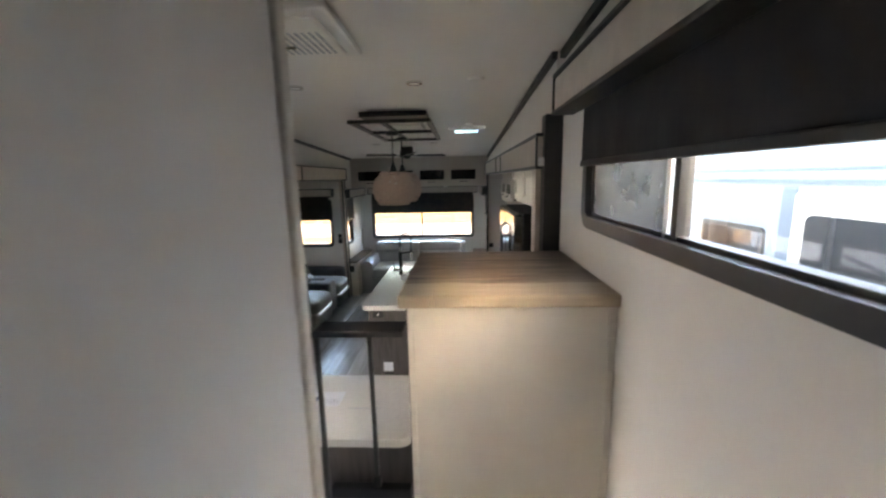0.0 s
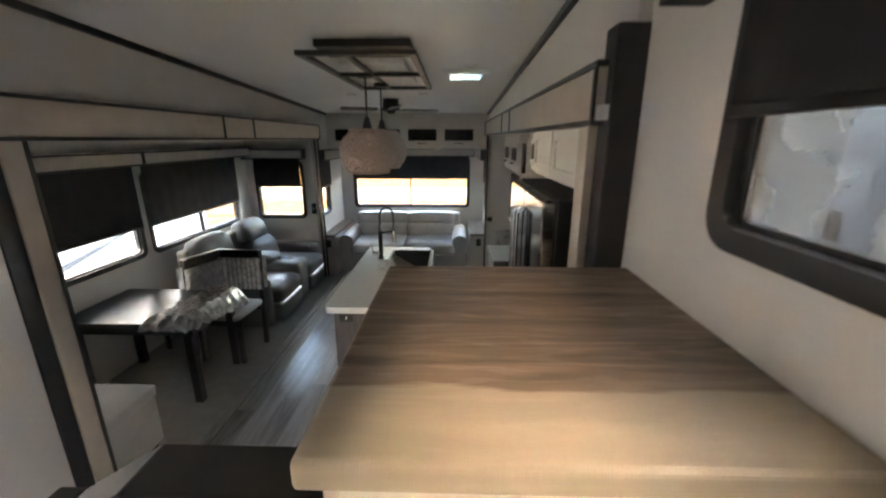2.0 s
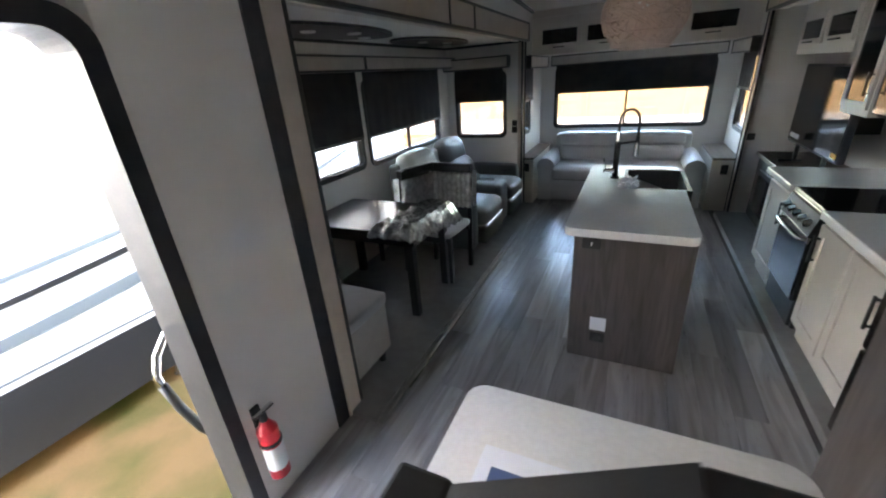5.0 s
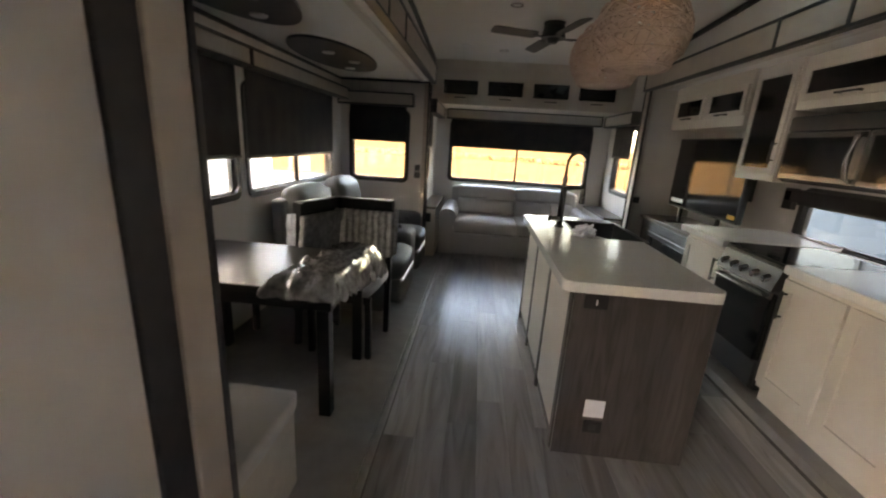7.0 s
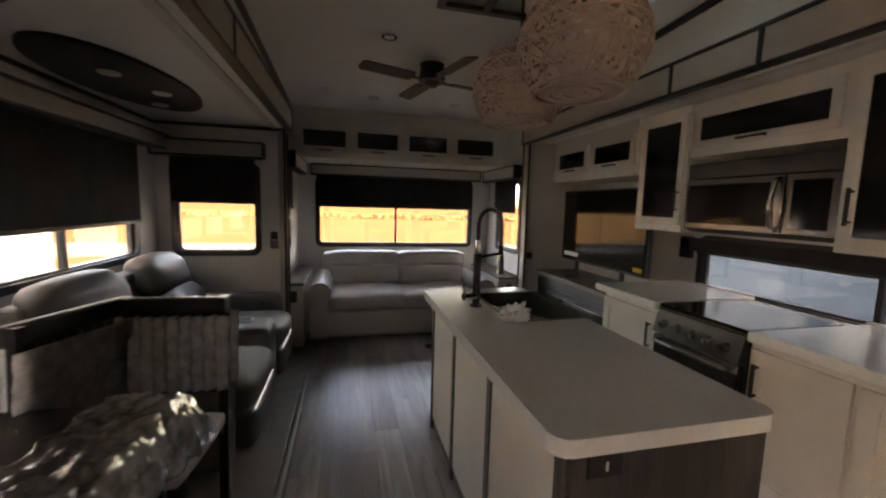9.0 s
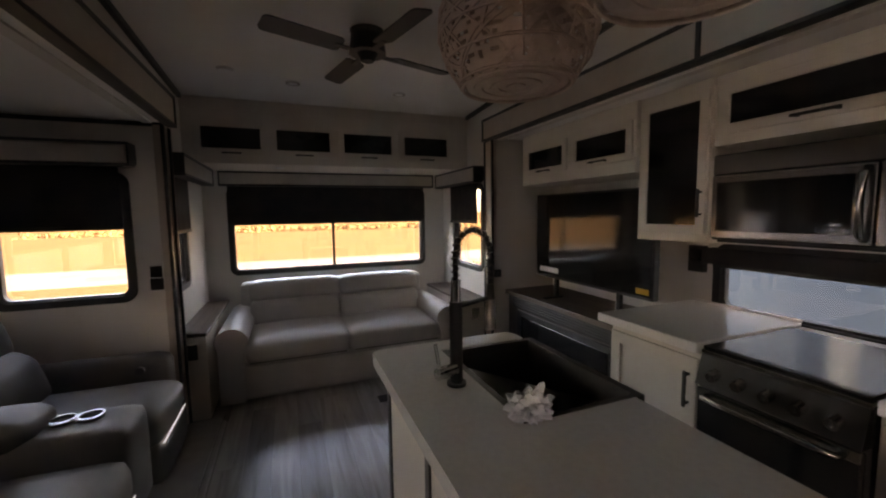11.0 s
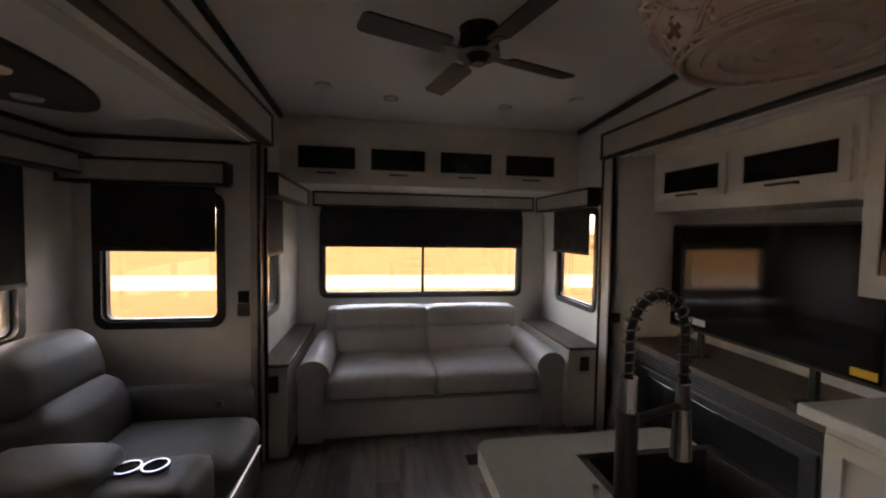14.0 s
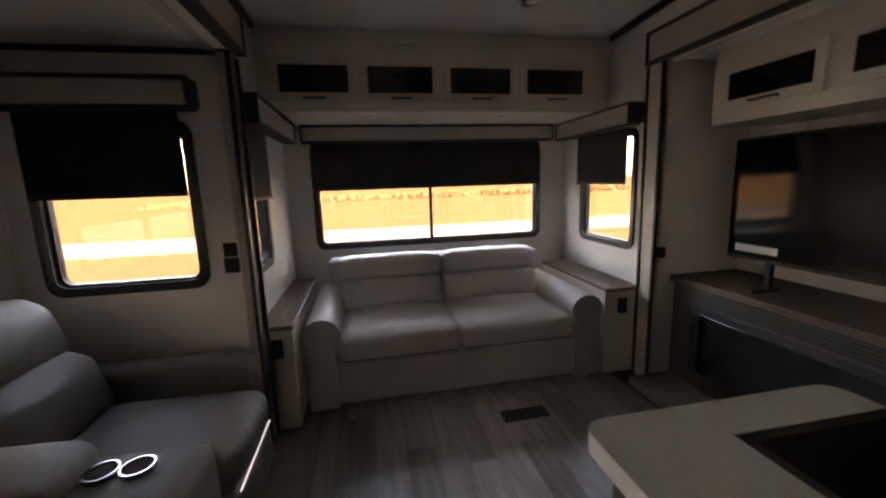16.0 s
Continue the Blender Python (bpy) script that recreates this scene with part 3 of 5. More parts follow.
# windows and shades
window("window_rear", "y", YR, 1, *RW, "black-framed wide rear window with a sliding pane", (-0.45,))
roller("y", YR, -1, -1.44, 0.57, 1.355, -1.50, 0.66, 1.725, 1.865)
window("window_left_small", "x", XL, -1, *LSW, "small black-framed side window beside the sofa")
roller("x", XL, 1, 6.48, 7.02, 1.33, 6.46, 7.56, 1.715, 1.865)
window("window_right_small", "x", XR, 1, *RSW, "small black-framed side window beside the sofa")
roller("x", XR, -1, 6.78, 7.44, 1.34, 6.64, 7.66, 1.715, 1.865)
window("window_slide_end", "y", 6.37, 1, *DW, "black-framed window in the end wall of the slide-out")
roller("y", 6.37, -1, -2.50, -1.85, 1.375, -2.61, -1.76, 1.745, 1.885)
window("window_dinette", "x", SLX, -1, *WA, "black-framed window behind the dining table", (3.48,))
roller("x", SLX, 1, 3.28, 4.31, 1.225, 3.10, 4.35, 1.785, 1.91)
window("window_theater", "x", SLX, -1, *WB, "black-framed sliding window behind the recliners", (5.25,))
roller("x", SLX, 1, 4.415, 6.02, 1.215, 4.355, 6.34, 1.785, 1.91)
window("window_kitchen", "x", SRX, 1, *KW, "low black-framed window behind the kitchen counter", (3.9,))
window("window_hall", "x", XR + 0.04, 1, *NEARWIN, "black-framed hallway window above the stairs", (0.93,), fw=0.048)
hw = bpy.data.objects["window_hall"]
M_MESH = mat("insect_mesh", (0.20, 0.20, 0.18), 0.8, 0, (0.16, 0.16, 0.15), 9)
M_MESH.node_tree.nodes["Principled BSDF"].inputs["Alpha"].default_value = 0.62
bx("insect_screen", XR + 0.056, XR + 0.058, 1.0, 1.58, 1.845, 2.37, M_MESH, hw, 0, "grey insect screen over the sliding pane")
for a, b in ((0.975, 0.995), (1.57, 1.585)):
    bx("screen_frame", XR + 0.052, XR + 0.062, a, b, 1.84, 2.37, M_WHITE if a < 1 else M_STEEL, hw, 0.002)
bx("screen_rail", XR + 0.052, XR + 0.062, 0.995, 1.57, 1.84, 1.852, M_STEEL, hw, 0.002)
roller("x", XR + 0.04, -1, 0.03, 1.60, 2.07, -0.10, 1.73, 2.285, 2.455)

# ---- outdoors ----
GZ = -0.95
bm = bmesh.new()
N = 60
grid = [[bm.verts.new((-2000 + 4000 * i / N if i not in (28, 29, 30, 31, 32) else (i - 30) * 14, -2000 + 4000 * j / N if j not in (28, 29, 30, 31, 32) else (j - 30) * 30 + 8, GZ)) for j in range(N + 1)] for i in range(N + 1)]
for i in range(N):
    for j in range(N):
        bm.faces.new((grid[i][j], grid[i + 1][j], grid[i + 1][j + 1], grid[i][j + 1]))
tagged(part("ground", bm, M_GRASS), "golden dry grass field reaching the horizon", "ground", kind="structure")
tagged(bx("road", -150, 150, 20.5, 25.5, GZ - 0.1, GZ + 0.02, M_ROAD, bev=0.01), "pale gravel road across the field", "road", kind="structure")
tagged(bx("pavement_gravel", -6.2, 6.0, -14, 8.6, GZ - 0.1, GZ + 0.012, M_DIRT, bev=0.004), "straw-strewn dirt strip beside the trailers", "pavement", kind="structure")


rnd = random.Random(11)
vs, fs = [], []
for k in range(16000):
    q = Vector((rnd.uniform(-30, 90), 66 + rnd.gauss(0, 2.0), 0))
    q.z = GZ + rnd.random() ** 1.3 * (0.6 + 0.4 * noise.noise(q * 0.12))
    u = Vector((rnd.gauss(0, 1), rnd.gauss(0, 1), rnd.gauss(0, 1))).normalized() * 0.20
    w = u.cross(Vector((rnd.gauss(0, 1), rnd.gauss(0, 1), 0.3))).normalized() * 0.16
    i = len(vs)
    vs += [q - u, q + w, q + u, q - w]
    fs.append((i, i + 1, i + 2, i + 3))
me = bpy.data.meshes.new("hedge")
me.from_pydata(vs, [], fs)
me.materials.append(M_HEDGE)
tagged(new("hedge", me), "rust-brown autumn brush along the far field", "hedge", kind="stuff")


def trailer(name, face, out, y0, y1, z0, z1, label, windows, doors, bands, swoosh=False, skin=None):
    """A neighbouring trailer: a box body with a darker skirt, stripes, windows, doors and wheels, its wall towards us at x = face."""
    t = thing(name, (face + out * 1.2, (y0 + y1) / 2, GZ), label, "trailer")
    a, b = sorted((face, face + out * 2.4))
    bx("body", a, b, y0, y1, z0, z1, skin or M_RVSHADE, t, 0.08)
    bx("roof_edge", a - 0.03, b + 0.03, y0 - 0.03, y1 + 0.03, z1, z1 + 0.07, M_RVGREY, t, 0.02)
    p = lambda n, u0, u1, v0, v1, d, m, r=0.0: plate(n, "x", rounded(u0, u1, v0, v1, r) if r else [(u1, v1), (u0, v1), (u0, v0), (u1, v0)], face - out * d, face + out * 0.01, m, t)
    for u0, u1, v0, v1, m in bands:
        p("stripe", u0, u1, v0, v1, 0.008, m)
    for u0, u1, v0, v1 in doors:
        p("door", u0, u1, v0, v1, 0.03, M_RVCREAM, 0.06)
        p("door_window", u0 + 0.09, u1 - 0.15, v0 + 0.75, v1 - 0.20, 0.045, M_RVDARK, 0.08)
    for u0, u1, v0, v1 in windows:
        w = p("window", u0, u1, v0, v1, 0.03, M_FRAME, 0.08)
        plate("pane", "x", rounded(u0 + 0.05, u1 - 0.05, v0 + 0.05, v1 - 0.05, 0.05), face - out * 0.034, face - out * 0.031, M_SMOKED, w)
    for k in range(2):
        yc = (y0 + y1) / 2 - 0.5 + k * 1.0
        bm = bmesh.new()
        cyl(bm, (face + out * 0.02, yc, GZ + 0.36), (face + out * 0.30, yc, GZ + 0.36), 0.36, None, 24)
        w = part("wheel", bm, M_RVDARK, t)
        bm = bmesh.new()
        cyl(bm, (face - out * 0.02, yc, GZ + 0.36), (face + out * 0.03, yc, GZ + 0.36), 0.21, None, 20)
        part("rim", bm, M_STEEL, w)
    for yy in (y0 + 0.7, y1 - 0.7):
        bx("jack", face + out * 0.5 - 0.05, face + out * 0.5 + 0.05, yy - 0.05, yy + 0.05, GZ, z0 + 0.02, M_RVDARK, t)
    if swoosh:
        for w, lift, m in ((0.11, 0.0, M_RVGREY), (0.05, 0.24, M_RVDARK), (0.04, 0.40, M_RVGREY)):
            top = [(y1 - 7.8 + 6.3 * k / 24, 0.12 + lift + 0.75 * (k / 24) ** 1.8) for k in range(25)]
            low = [(u, v - w * math.sin(math.pi * (k + 0.4) / 25.4)) for k, (u, v) in enumerate(top)]
            plate("graphic", "x", (low + top[::-1]), face - out * 0.012, face + out * 0.005, m, t)
    return t


# Body in the shaded white; raised to 3.6 to keep sun off the windows.
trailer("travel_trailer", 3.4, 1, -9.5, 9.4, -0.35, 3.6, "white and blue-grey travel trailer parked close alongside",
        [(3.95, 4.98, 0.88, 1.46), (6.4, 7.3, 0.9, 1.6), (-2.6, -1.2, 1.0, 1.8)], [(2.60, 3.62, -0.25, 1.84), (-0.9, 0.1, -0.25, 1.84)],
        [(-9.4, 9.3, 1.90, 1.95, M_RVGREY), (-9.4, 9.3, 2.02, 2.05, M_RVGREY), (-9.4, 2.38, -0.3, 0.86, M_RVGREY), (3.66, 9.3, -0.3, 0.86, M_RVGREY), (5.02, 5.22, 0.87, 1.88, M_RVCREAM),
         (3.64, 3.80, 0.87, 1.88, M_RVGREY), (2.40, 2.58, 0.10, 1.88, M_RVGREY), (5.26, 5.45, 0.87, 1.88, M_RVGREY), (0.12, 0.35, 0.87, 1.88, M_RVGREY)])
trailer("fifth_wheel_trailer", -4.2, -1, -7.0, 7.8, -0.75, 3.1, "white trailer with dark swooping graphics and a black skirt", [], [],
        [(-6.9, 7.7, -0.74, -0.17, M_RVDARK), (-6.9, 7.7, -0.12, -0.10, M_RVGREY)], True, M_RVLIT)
# silver grab handle outside the entry door
g = thing("grab_handle", (-1.80, 1.86, 0.36), "silver folding grab handle outside the entry door", "handle")
bm = bmesh.new()
tube(bm, [(-1.715, 1.90, 0.92), (-1.80, 1.885, 0.91), (-1.845, 1.85, 0.87), (-1.86, 1.80, 0.80), (-1.865, 1.775, 0.72), (-1.86, 1.78, 0.66)], 0.016, 10)
part("tube", bm, M_CHROME, g, smooth=True)
bm = bmesh.new()
tube(bm, [(-1.715, 1.90, 0.85), (-1.79, 1.885, 0.84), (-1.82, 1.86, 0.79), (-1.83, 1.83, 0.70)], 0.011, 10)
part("inner_tube", bm, M_CHROME, g, smooth=True)
bm = bmesh.new()
tube(bm, [(-1.86, 1.78, 0.67), (-1.85, 1.80, 0.55), (-1.82, 1.83, 0.42), (-1.77, 1.86, 0.36)], 0.019, 10)
part("grip", bm, M_BLACKPLASTIC, g, "black rubber lower grip", True)
bx("bracket", -1.735, -1.71, 1.87, 1.93, 0.82, 0.96, M_STEEL, g)

# entry door frame
d = thing("door_1", (XL, 1.42, 0), "black rounded frame of the open entry door", "door frame", kind="structure")
bm = bmesh.new()
o, i = rounded(0.93, 1.852, -0.04, 1.92, 0.10), rounded(0.985, 1.795, 0.012, 1.865, 0.07)
ring(bm, "x", o, i, XL - 0.07, -1.570)
part("frame", bm, M_BLACKTRIM, d)
bx("threshold", XL - 0.06, -1.572, 0.99, 1.79, -0.005, 0.012, M_STEEL, d, 0.003)

# ---- upper deck and stairs ----
tagged(bx("floor_deck", 0.02, XR + 0.04, -2.55, 1.22, 0.0, DECK, M_CREAM, bev=0.003), "raised deck with a cream riser", "floor", kind="structure")
tagged(bx("floor_deck_rear", -1.6, 0.02, -2.55, 0.46, 0.0, DECK, M_CREAM, bev=0.003), "raised deck with a cream riser", "floor", kind="structure")
st = thing("stairs", (-0.35, 0.85, 0), "carpeted dark steps from the deck to the entry", "stairs", kind="structure")
for k, z in enumerate((0.49, 0.327, 0.163)):
    bx("step", -0.24 - 0.26 * k, 0.02 - 0.26 * k, 0.462, 1.40, 0.0, z, M_SLIDEFLOOR, st, 0.012)
# tall cabinet with the acacia top beside the stairs
c = thing("stair_cabinet", (0.48, 1.6, 0), "cream cabinet with a thick acacia wood top", "cabinet")
bx("body", 0.135, 0.868, 1.225, 1.985, 0.0, 1.573, M_CREAM, c, 0.004)
for a0, a1, b0, b1 in ((0.128, 0.868, 1.217, 1.229),):
    bx("edge_strip", 0.129, 0.150, 1.219, 1.240, DECK + 0.002, 1.57, M_CREAM, c, 0.003)
    bx("edge_strip", 0.84, 0.866, 1.219, 1.235, DECK + 0.002, 1.57, M_CREAM, c, 0.003)
bx("top", 0.098, 0.869, 1.192, 2.012, 1.574, 1.622, M_ACACIA, c, 0.010, "brown acacia board top with a pale front edge", 3)
bx("edge_board", 0.098, 0.128, 1.40, 1.985, 0.0, 1.573, M_DARKWOOD, c, 0.003)
# landing counter
c = thing("landing_cabinet", (-0.27, 1.68, 0), "dark cabinet with a bright white counter on the landing", "cabinet")
bx("body", -0.60, 0.096, 1.43, 1.95, 0.0, 0.862, M_DARKWOOD, c, 0.003)
plate("countertop", "z", rounded(-0.645, 0.097, 1.415, 1.985, 0.055), 0.864, 0.902, M_QUARTZ, c, "white solid-surface top with rounded corners", 0.006)
s = thing("label_sheet", (-0.4, 1.75, 0.902), "white printed label sheet lying on the white counter", "paper")
bx("sheet", -0.545, -0.30, 1.67, 1.80, 0.9025, 0.9045, M_PAPER, s, 0)
bx("logo_block", -0.515, -0.425, 1.700, 1.750, 0.9046, 0.9052, M_BLUE, s, 0, "dark blue printed block")
for k in range(3):
    bx("text_line", -0.41, -0.31, 1.685 + k * 0.018, 1.689 + k * 0.018, 0.9046, 0.9050, M_INK, s, 0)
bx("text_line", -0.25, -0.08, 1.65, 1.654, 0.9022, 0.9028, M_INK, s, 0)
# railing
r = thing("stair_railing", (-0.1, 1.36, DECK), "black flat-topped stair railing with slim spindles", "railing")
bx("cap", -0.25, 0.097, 1.295, 1.41, 1.425, 1.45, M_BLACKPLASTIC, r, 0.004)
bm = bmesh.new()
v = cuboid(bm, -0.455, -0.25, 1.295, 1.41, 1.425, 1.45)
for q in v:
    if q.co.x < -0.3:
        q.co.z -= 0.13
part("sloped_cap", bm, M_BLACKPLASTIC, r)
bx("end_bracket", -0.495, -0.435, 1.29, 1.415, 1.265, 1.335, M_BLACKPLASTIC, r, 0.006)
bx("bottom_rail", -0.25, 0.097, 1.355, 1.395, DECK + 0.01, DECK + 0.06, M_BLACKPLASTIC, r, 0.004)
bx("newel", -0.487, -0.443, 1.348, 1.392, 0.327, 1.266, M_BLACKPLASTIC, r, 0.005)
for x, zb, zt in ((-0.27, 0.163, 1.415), (-0.05, DECK + 0.055, 1.426)):
    sp = bx("spindle", x - 0.009, x + 0.009, 1.366, 1.384, zb, zt, M_BLACKPLASTIC, r, 0.002)
    bx("collar", x - 0.016, x + 0.016, 1.359, 1.391, zb, zb + 0.05, M_BLACKPLASTIC, sp, 0.005)
# fire extinguisher by the door
e = thing("fire_extinguisher", (-1.53, 1.915, 0.190), "small red fire extinguisher with a white label on the wall", "fire extinguisher")
bm = bmesh.new()
cyl(bm, (-1.53, 1.915, 0.190), (-1.53, 1.915, 0.440), 0.042, None, 24)
cyl(bm, (-1.53, 1.915, 0.440), (-1.53, 1.915, 0.485), 0.042, 0.016, 24)
part("tank", bm, M_RED, e, smooth=False)
bm = bmesh.new()
cyl(bm, (-1.53, 1.915, 0.240), (-1.53, 1.915, 0.360), 0.0432, None, 24)
part("label_band", bm, M_WHITE, e, "white printed label band")
bm = bmesh.new()
cyl(bm, (-1.53, 1.915, 0.370), (-1.53, 1.915, 0.385), 0.046, None, 24)
part("strap", bm, M_BLACKPLASTIC, e)
rod("valve", (-1.53, 1.915, 0.485), (-1.53, 1.915, 0.520), 0.016, M_BLACKPLASTIC, e)
bx("lever", -1.54, -1.52, 1.88, 1.97, 0.52, 0.532, M_CHROME, e, 0.003)
bx("bracket", -1.575, -1.56, 1.895, 1.935, 0.18, 0.54, M_BLACKPLASTIC, e)

# ---- ceiling fittings ----


def downlight(x, y, z):
    t = thing("ceiling_light", (x, y, z), "small round recessed ceiling light, switched off", "ceiling light", "recessed ceiling lights")
    bm = bmesh.new()
    k = 20
    pts = lambda r: [(x + r * math.cos(a * math.tau / k), y + r * math.sin(a * math.tau / k)) for a in range(k)]
    ring(bm, "z", pts(0.052), pts(0.036), z - 0.010, z + 0.001)
    part("bezel", bm, M_CHROME, t)
    bm = bmesh.new()
    slab(bm, "z", pts(0.0365), z - 0.006, z - 0.001)
    part("lens", bm, M_WHITE, t, "frosted lens")


for x, y in ((-0.80, 5.29), (-0.82, 6.58), (-0.0, 6.60), (0.04, 2.53), (-0.74, 2.55), (-0.02, 5.28)):
    downlight(x, y, roof(y))
for x, y in ((0.43, 2.48), (0.43, 4.0), (-1.25, 6.45), (0.45, 6.4)):
    k = thing("smoke_detector", (x, y, roof(y)), "small round white speaker disc on the ceiling", "ceiling speaker", "ceiling discs")
    bm = bmesh.new()
    cyl(bm, (x, y, roof(y) - 0.014), (x, y, roof(y) + 0.001), 0.045, 0.055, 20)
    part("disc", bm, M_CEIL, k)
# square air return panel over the stairs
zv = roof(1.65)
a = thing("ceiling_vent", (-0.40, 1.65, zv), "white square raised vent panel on the ceiling", "ceiling vent")
bx("frame", -0.72, -0.16, 1.42, 2.00, zv - 0.03, zv + 0.006, M_WHITE, a, 0.012)
gr = bx("grille", -0.66, -0.22, 1.48, 1.94, zv - 0.042, zv - 0.028, M_CEIL, a, 0.010)
for q in range(13):
    bx("slot", -0.63 + 0.03 * q, -0.617 + 0.03 * q, 1.62, 1.90, zv - 0.0435, zv - 0.041, M_INK, gr, 0)
bx("knob", -0.47, -0.42, 1.78, 1.80, zv - 0.050, zv - 0.04, M_STEEL, a, 0.003)
# skylight
k = thing("skylight", (0.445, 4.35, roof(4.35)), "pale translucent square skylight with a white frame", "skylight")
bm = bmesh.new()
sq = lambda q: [(SKY[1] + q, SKY[3] + q), (SKY[0] - q, SKY[3] + q), (SKY[0] - q, SKY[2] - q), (SKY[1] + q, SKY[2] - q)]
ring(bm, "z", sq(0.03), sq(-0.03), roof(4.35) - 0.02, roof(4.35) + 0.02)
part("frame", bm, M_WHITE, k)
dome = bx("dome", SKY[0] - 0.02, SKY[1] + 0.02, SKY[2] - 0.02, SKY[3] + 0.02, roof(4.35) + 0.10, roof(4.35) + 0.112, clear("milky_acrylic", (0.22, 0.36, 0.36), 0.6), k)
# wooden frame with two woven pendants
z = roof(4.0)
f = thing("ceiling_frame", (-0.27, 4.02, z), "dark open wooden frame hung under the ceiling for pendants", "ceiling frame")
bx("backing", -0.47, -0.03, 3.64, 4.66, z - 0.05, z - 0.001, M_CEIL, f)
# black block against the ceiling, by the near end of the frame
bx("mount_box", -0.52, 0.05, 3.30, 3.63, z - 0.012, z + 0.030, M_BLACKPLASTIC, f)
for x in (-0.57, 0.07):
    bx("long_bar", x - 0.022, x + 0.022, 3.20, 4.80, z - 0.078, z - 0.05, M_TABLE, f, 0.004)
bx("centre_bar", -0.335, -0.295, 3.20, 4.80, z - 0.076, z - 0.052, M_TABLE, f, 0.004)
for y in (3.20, 3.98, 4.80):
    bx("cross_bar", -0.59, 0.09, y - 0.022, y + 0.022, z - 0.080, z - 0.052, M_TABLE, f, 0.004)


def pendant(x, y, zb, seed):
    rnd = random.Random(seed)
    t = thing("pendant_lamp", (x, y, zb), "woven rattan globe pendant lamp on a black cord", "pendant lamp", "woven pendants")
    rod("cord", (x, y, zb + 0.36), (x, y, z - 0.087), 0.007, M_BLACKPLASTIC, t)
    rod("canopy", (x, y, z - 0.115), (x, y, z - 0.087), 0.055, M_BLACKPLASTIC, t)
    rod("socket", (x, y, zb + 0.29), (x, y, zb + 0.40), 0.045, M_BLACKPLASTIC, t, 0.014)
    bm = bmesh.new()
    prof = lambda s: (0.085 + 0.122 * math.sin(math.pi * (0.12 + 0.80 * s)) ** 0.75, zb + 0.31 * s)
    for k in range(90):
        a0, s0, s1 = rnd.random() * math.tau, rnd.random() * 0.5, 0.5 + rnd.random() * 0.5
        sweep = rnd.uniform(-2.2, 2.2)
        pts = []
        for q in range(11):
            s = s0 + (s1 - s0) * q / 10
            rr, zz = prof(s)
            pts.append((x + rr * math.cos(a0 + sweep * q / 10), y + rr * math.sin(a0 + sweep * q / 10), zz))
        tube(bm, pts, 0.0035, 4)
    for s in (0.0, 0.03, 0.2, 0.4, 0.6, 0.8, 0.97, 1.0):
        rr, zz = prof(s)
        rr += 0.002
        tube(bm, [(x + rr * math.cos(q * math.tau / 28), y + rr * math.sin(q * math.tau / 28), zz) for q in range(29)], 0.004, 5)
    tagged(part("shade", bm, M_RATTAN, t, "loosely woven natural rattan shade"), kind="stuff")
    # fine woven lining between the strands
    bm = bmesh.new()
    n, mm = 96, 40
    vs = []
    for i in range(mm + 1):
        rr, zz = prof(i / mm)
        vs.append([bm.verts.new((x + (rr - 0.006) * math.cos(k * math.tau / n), y + (rr - 0.006) * math.sin(k * math.tau / n), zz)) for k in range(n)])
    for i in range(mm):
        for k in range(n):
            if rnd.random() < 0.80:
                bm.faces.new((vs[i][k], vs[i][(k + 1) % n], vs[i + 1][(k + 1) % n], vs[i + 1][k]))
    for q in range(6):
        r0, r1 = 0.022 * q + 0.004, 0.022 * q + 0.024
        ring(bm, "z", [(x + r1 * math.cos(a * math.tau / 28), y + r1 * math.sin(a * math.tau / 28)) for a in range(28)],
             [(x + r0 * math.cos(a * math.tau / 28), y + r0 * math.sin(a * math.tau / 28)) for a in range(28)], zb + 0.003 * (q % 2), zb + 0.003 * (q % 2) + 0.004)
    part("weave", bm, M_RATTAN, t)
    bm = bmesh.new()
    bmesh.ops.create_uvsphere(bm, u_segments=14, v_segments=9, radius=0.05, matrix=Matrix.Translation((x, y, zb + 0.22)))
    part("bulb", bm, M_WHITE, t, "white glass bulb", True)


pendant(-0.325, 3.78, 1.775, 3)
pendant(-0.31, 4.30, 1.775, 4)
# ceiling fan
zf = roof(5.67)
f = thing("ceiling_fan", (-0.435, 5.67, zf), "black four-blade ceiling fan at rest", "ceiling fan")
bm = bmesh.new()
cyl(bm, (-0.435, 5.67, zf - 0.03), (-0.435, 5.67, zf), 0.085, 0.095, 24)
cyl(bm, (-0.435, 5.67, zf - 0.125), (-0.435, 5.67, zf - 0.03), 0.105, 0.09, 24)
part("motor_housing", bm, M_BLACKPLASTIC, f)
rod("hub_cap", (-0.435, 5.67, zf - 0.165), (-0.435, 5.67, zf - 0.125), 0.035, M_BLACKPLASTIC, f, 0.06, 20)
for deg in (18, 104, 200, 285):
    a = radians(deg)
    bm = bmesh.new()
    slab(bm, "z", rounded(0.16, 0.58, -0.060, 0.060, 0.03), -0.004, 0.004)
    bmesh.ops.rotate(bm, verts=bm.verts, matrix=Matrix.Rotation(radians(11), 3, "X"))
    slab(bm, "z", rounded(0.04, 0.20, -0.018, 0.018, 0.008), -0.010, -0.002)
    bmesh.ops.rotate(bm, verts=bm.verts, matrix=Matrix.Rotation(a, 3, "Z"))
    bmesh.ops.translate(bm, verts=bm.verts, vec=(-0.435, 5.67, zf - 0.115))
    part("blade", bm, M_BLACKPLASTIC, f)
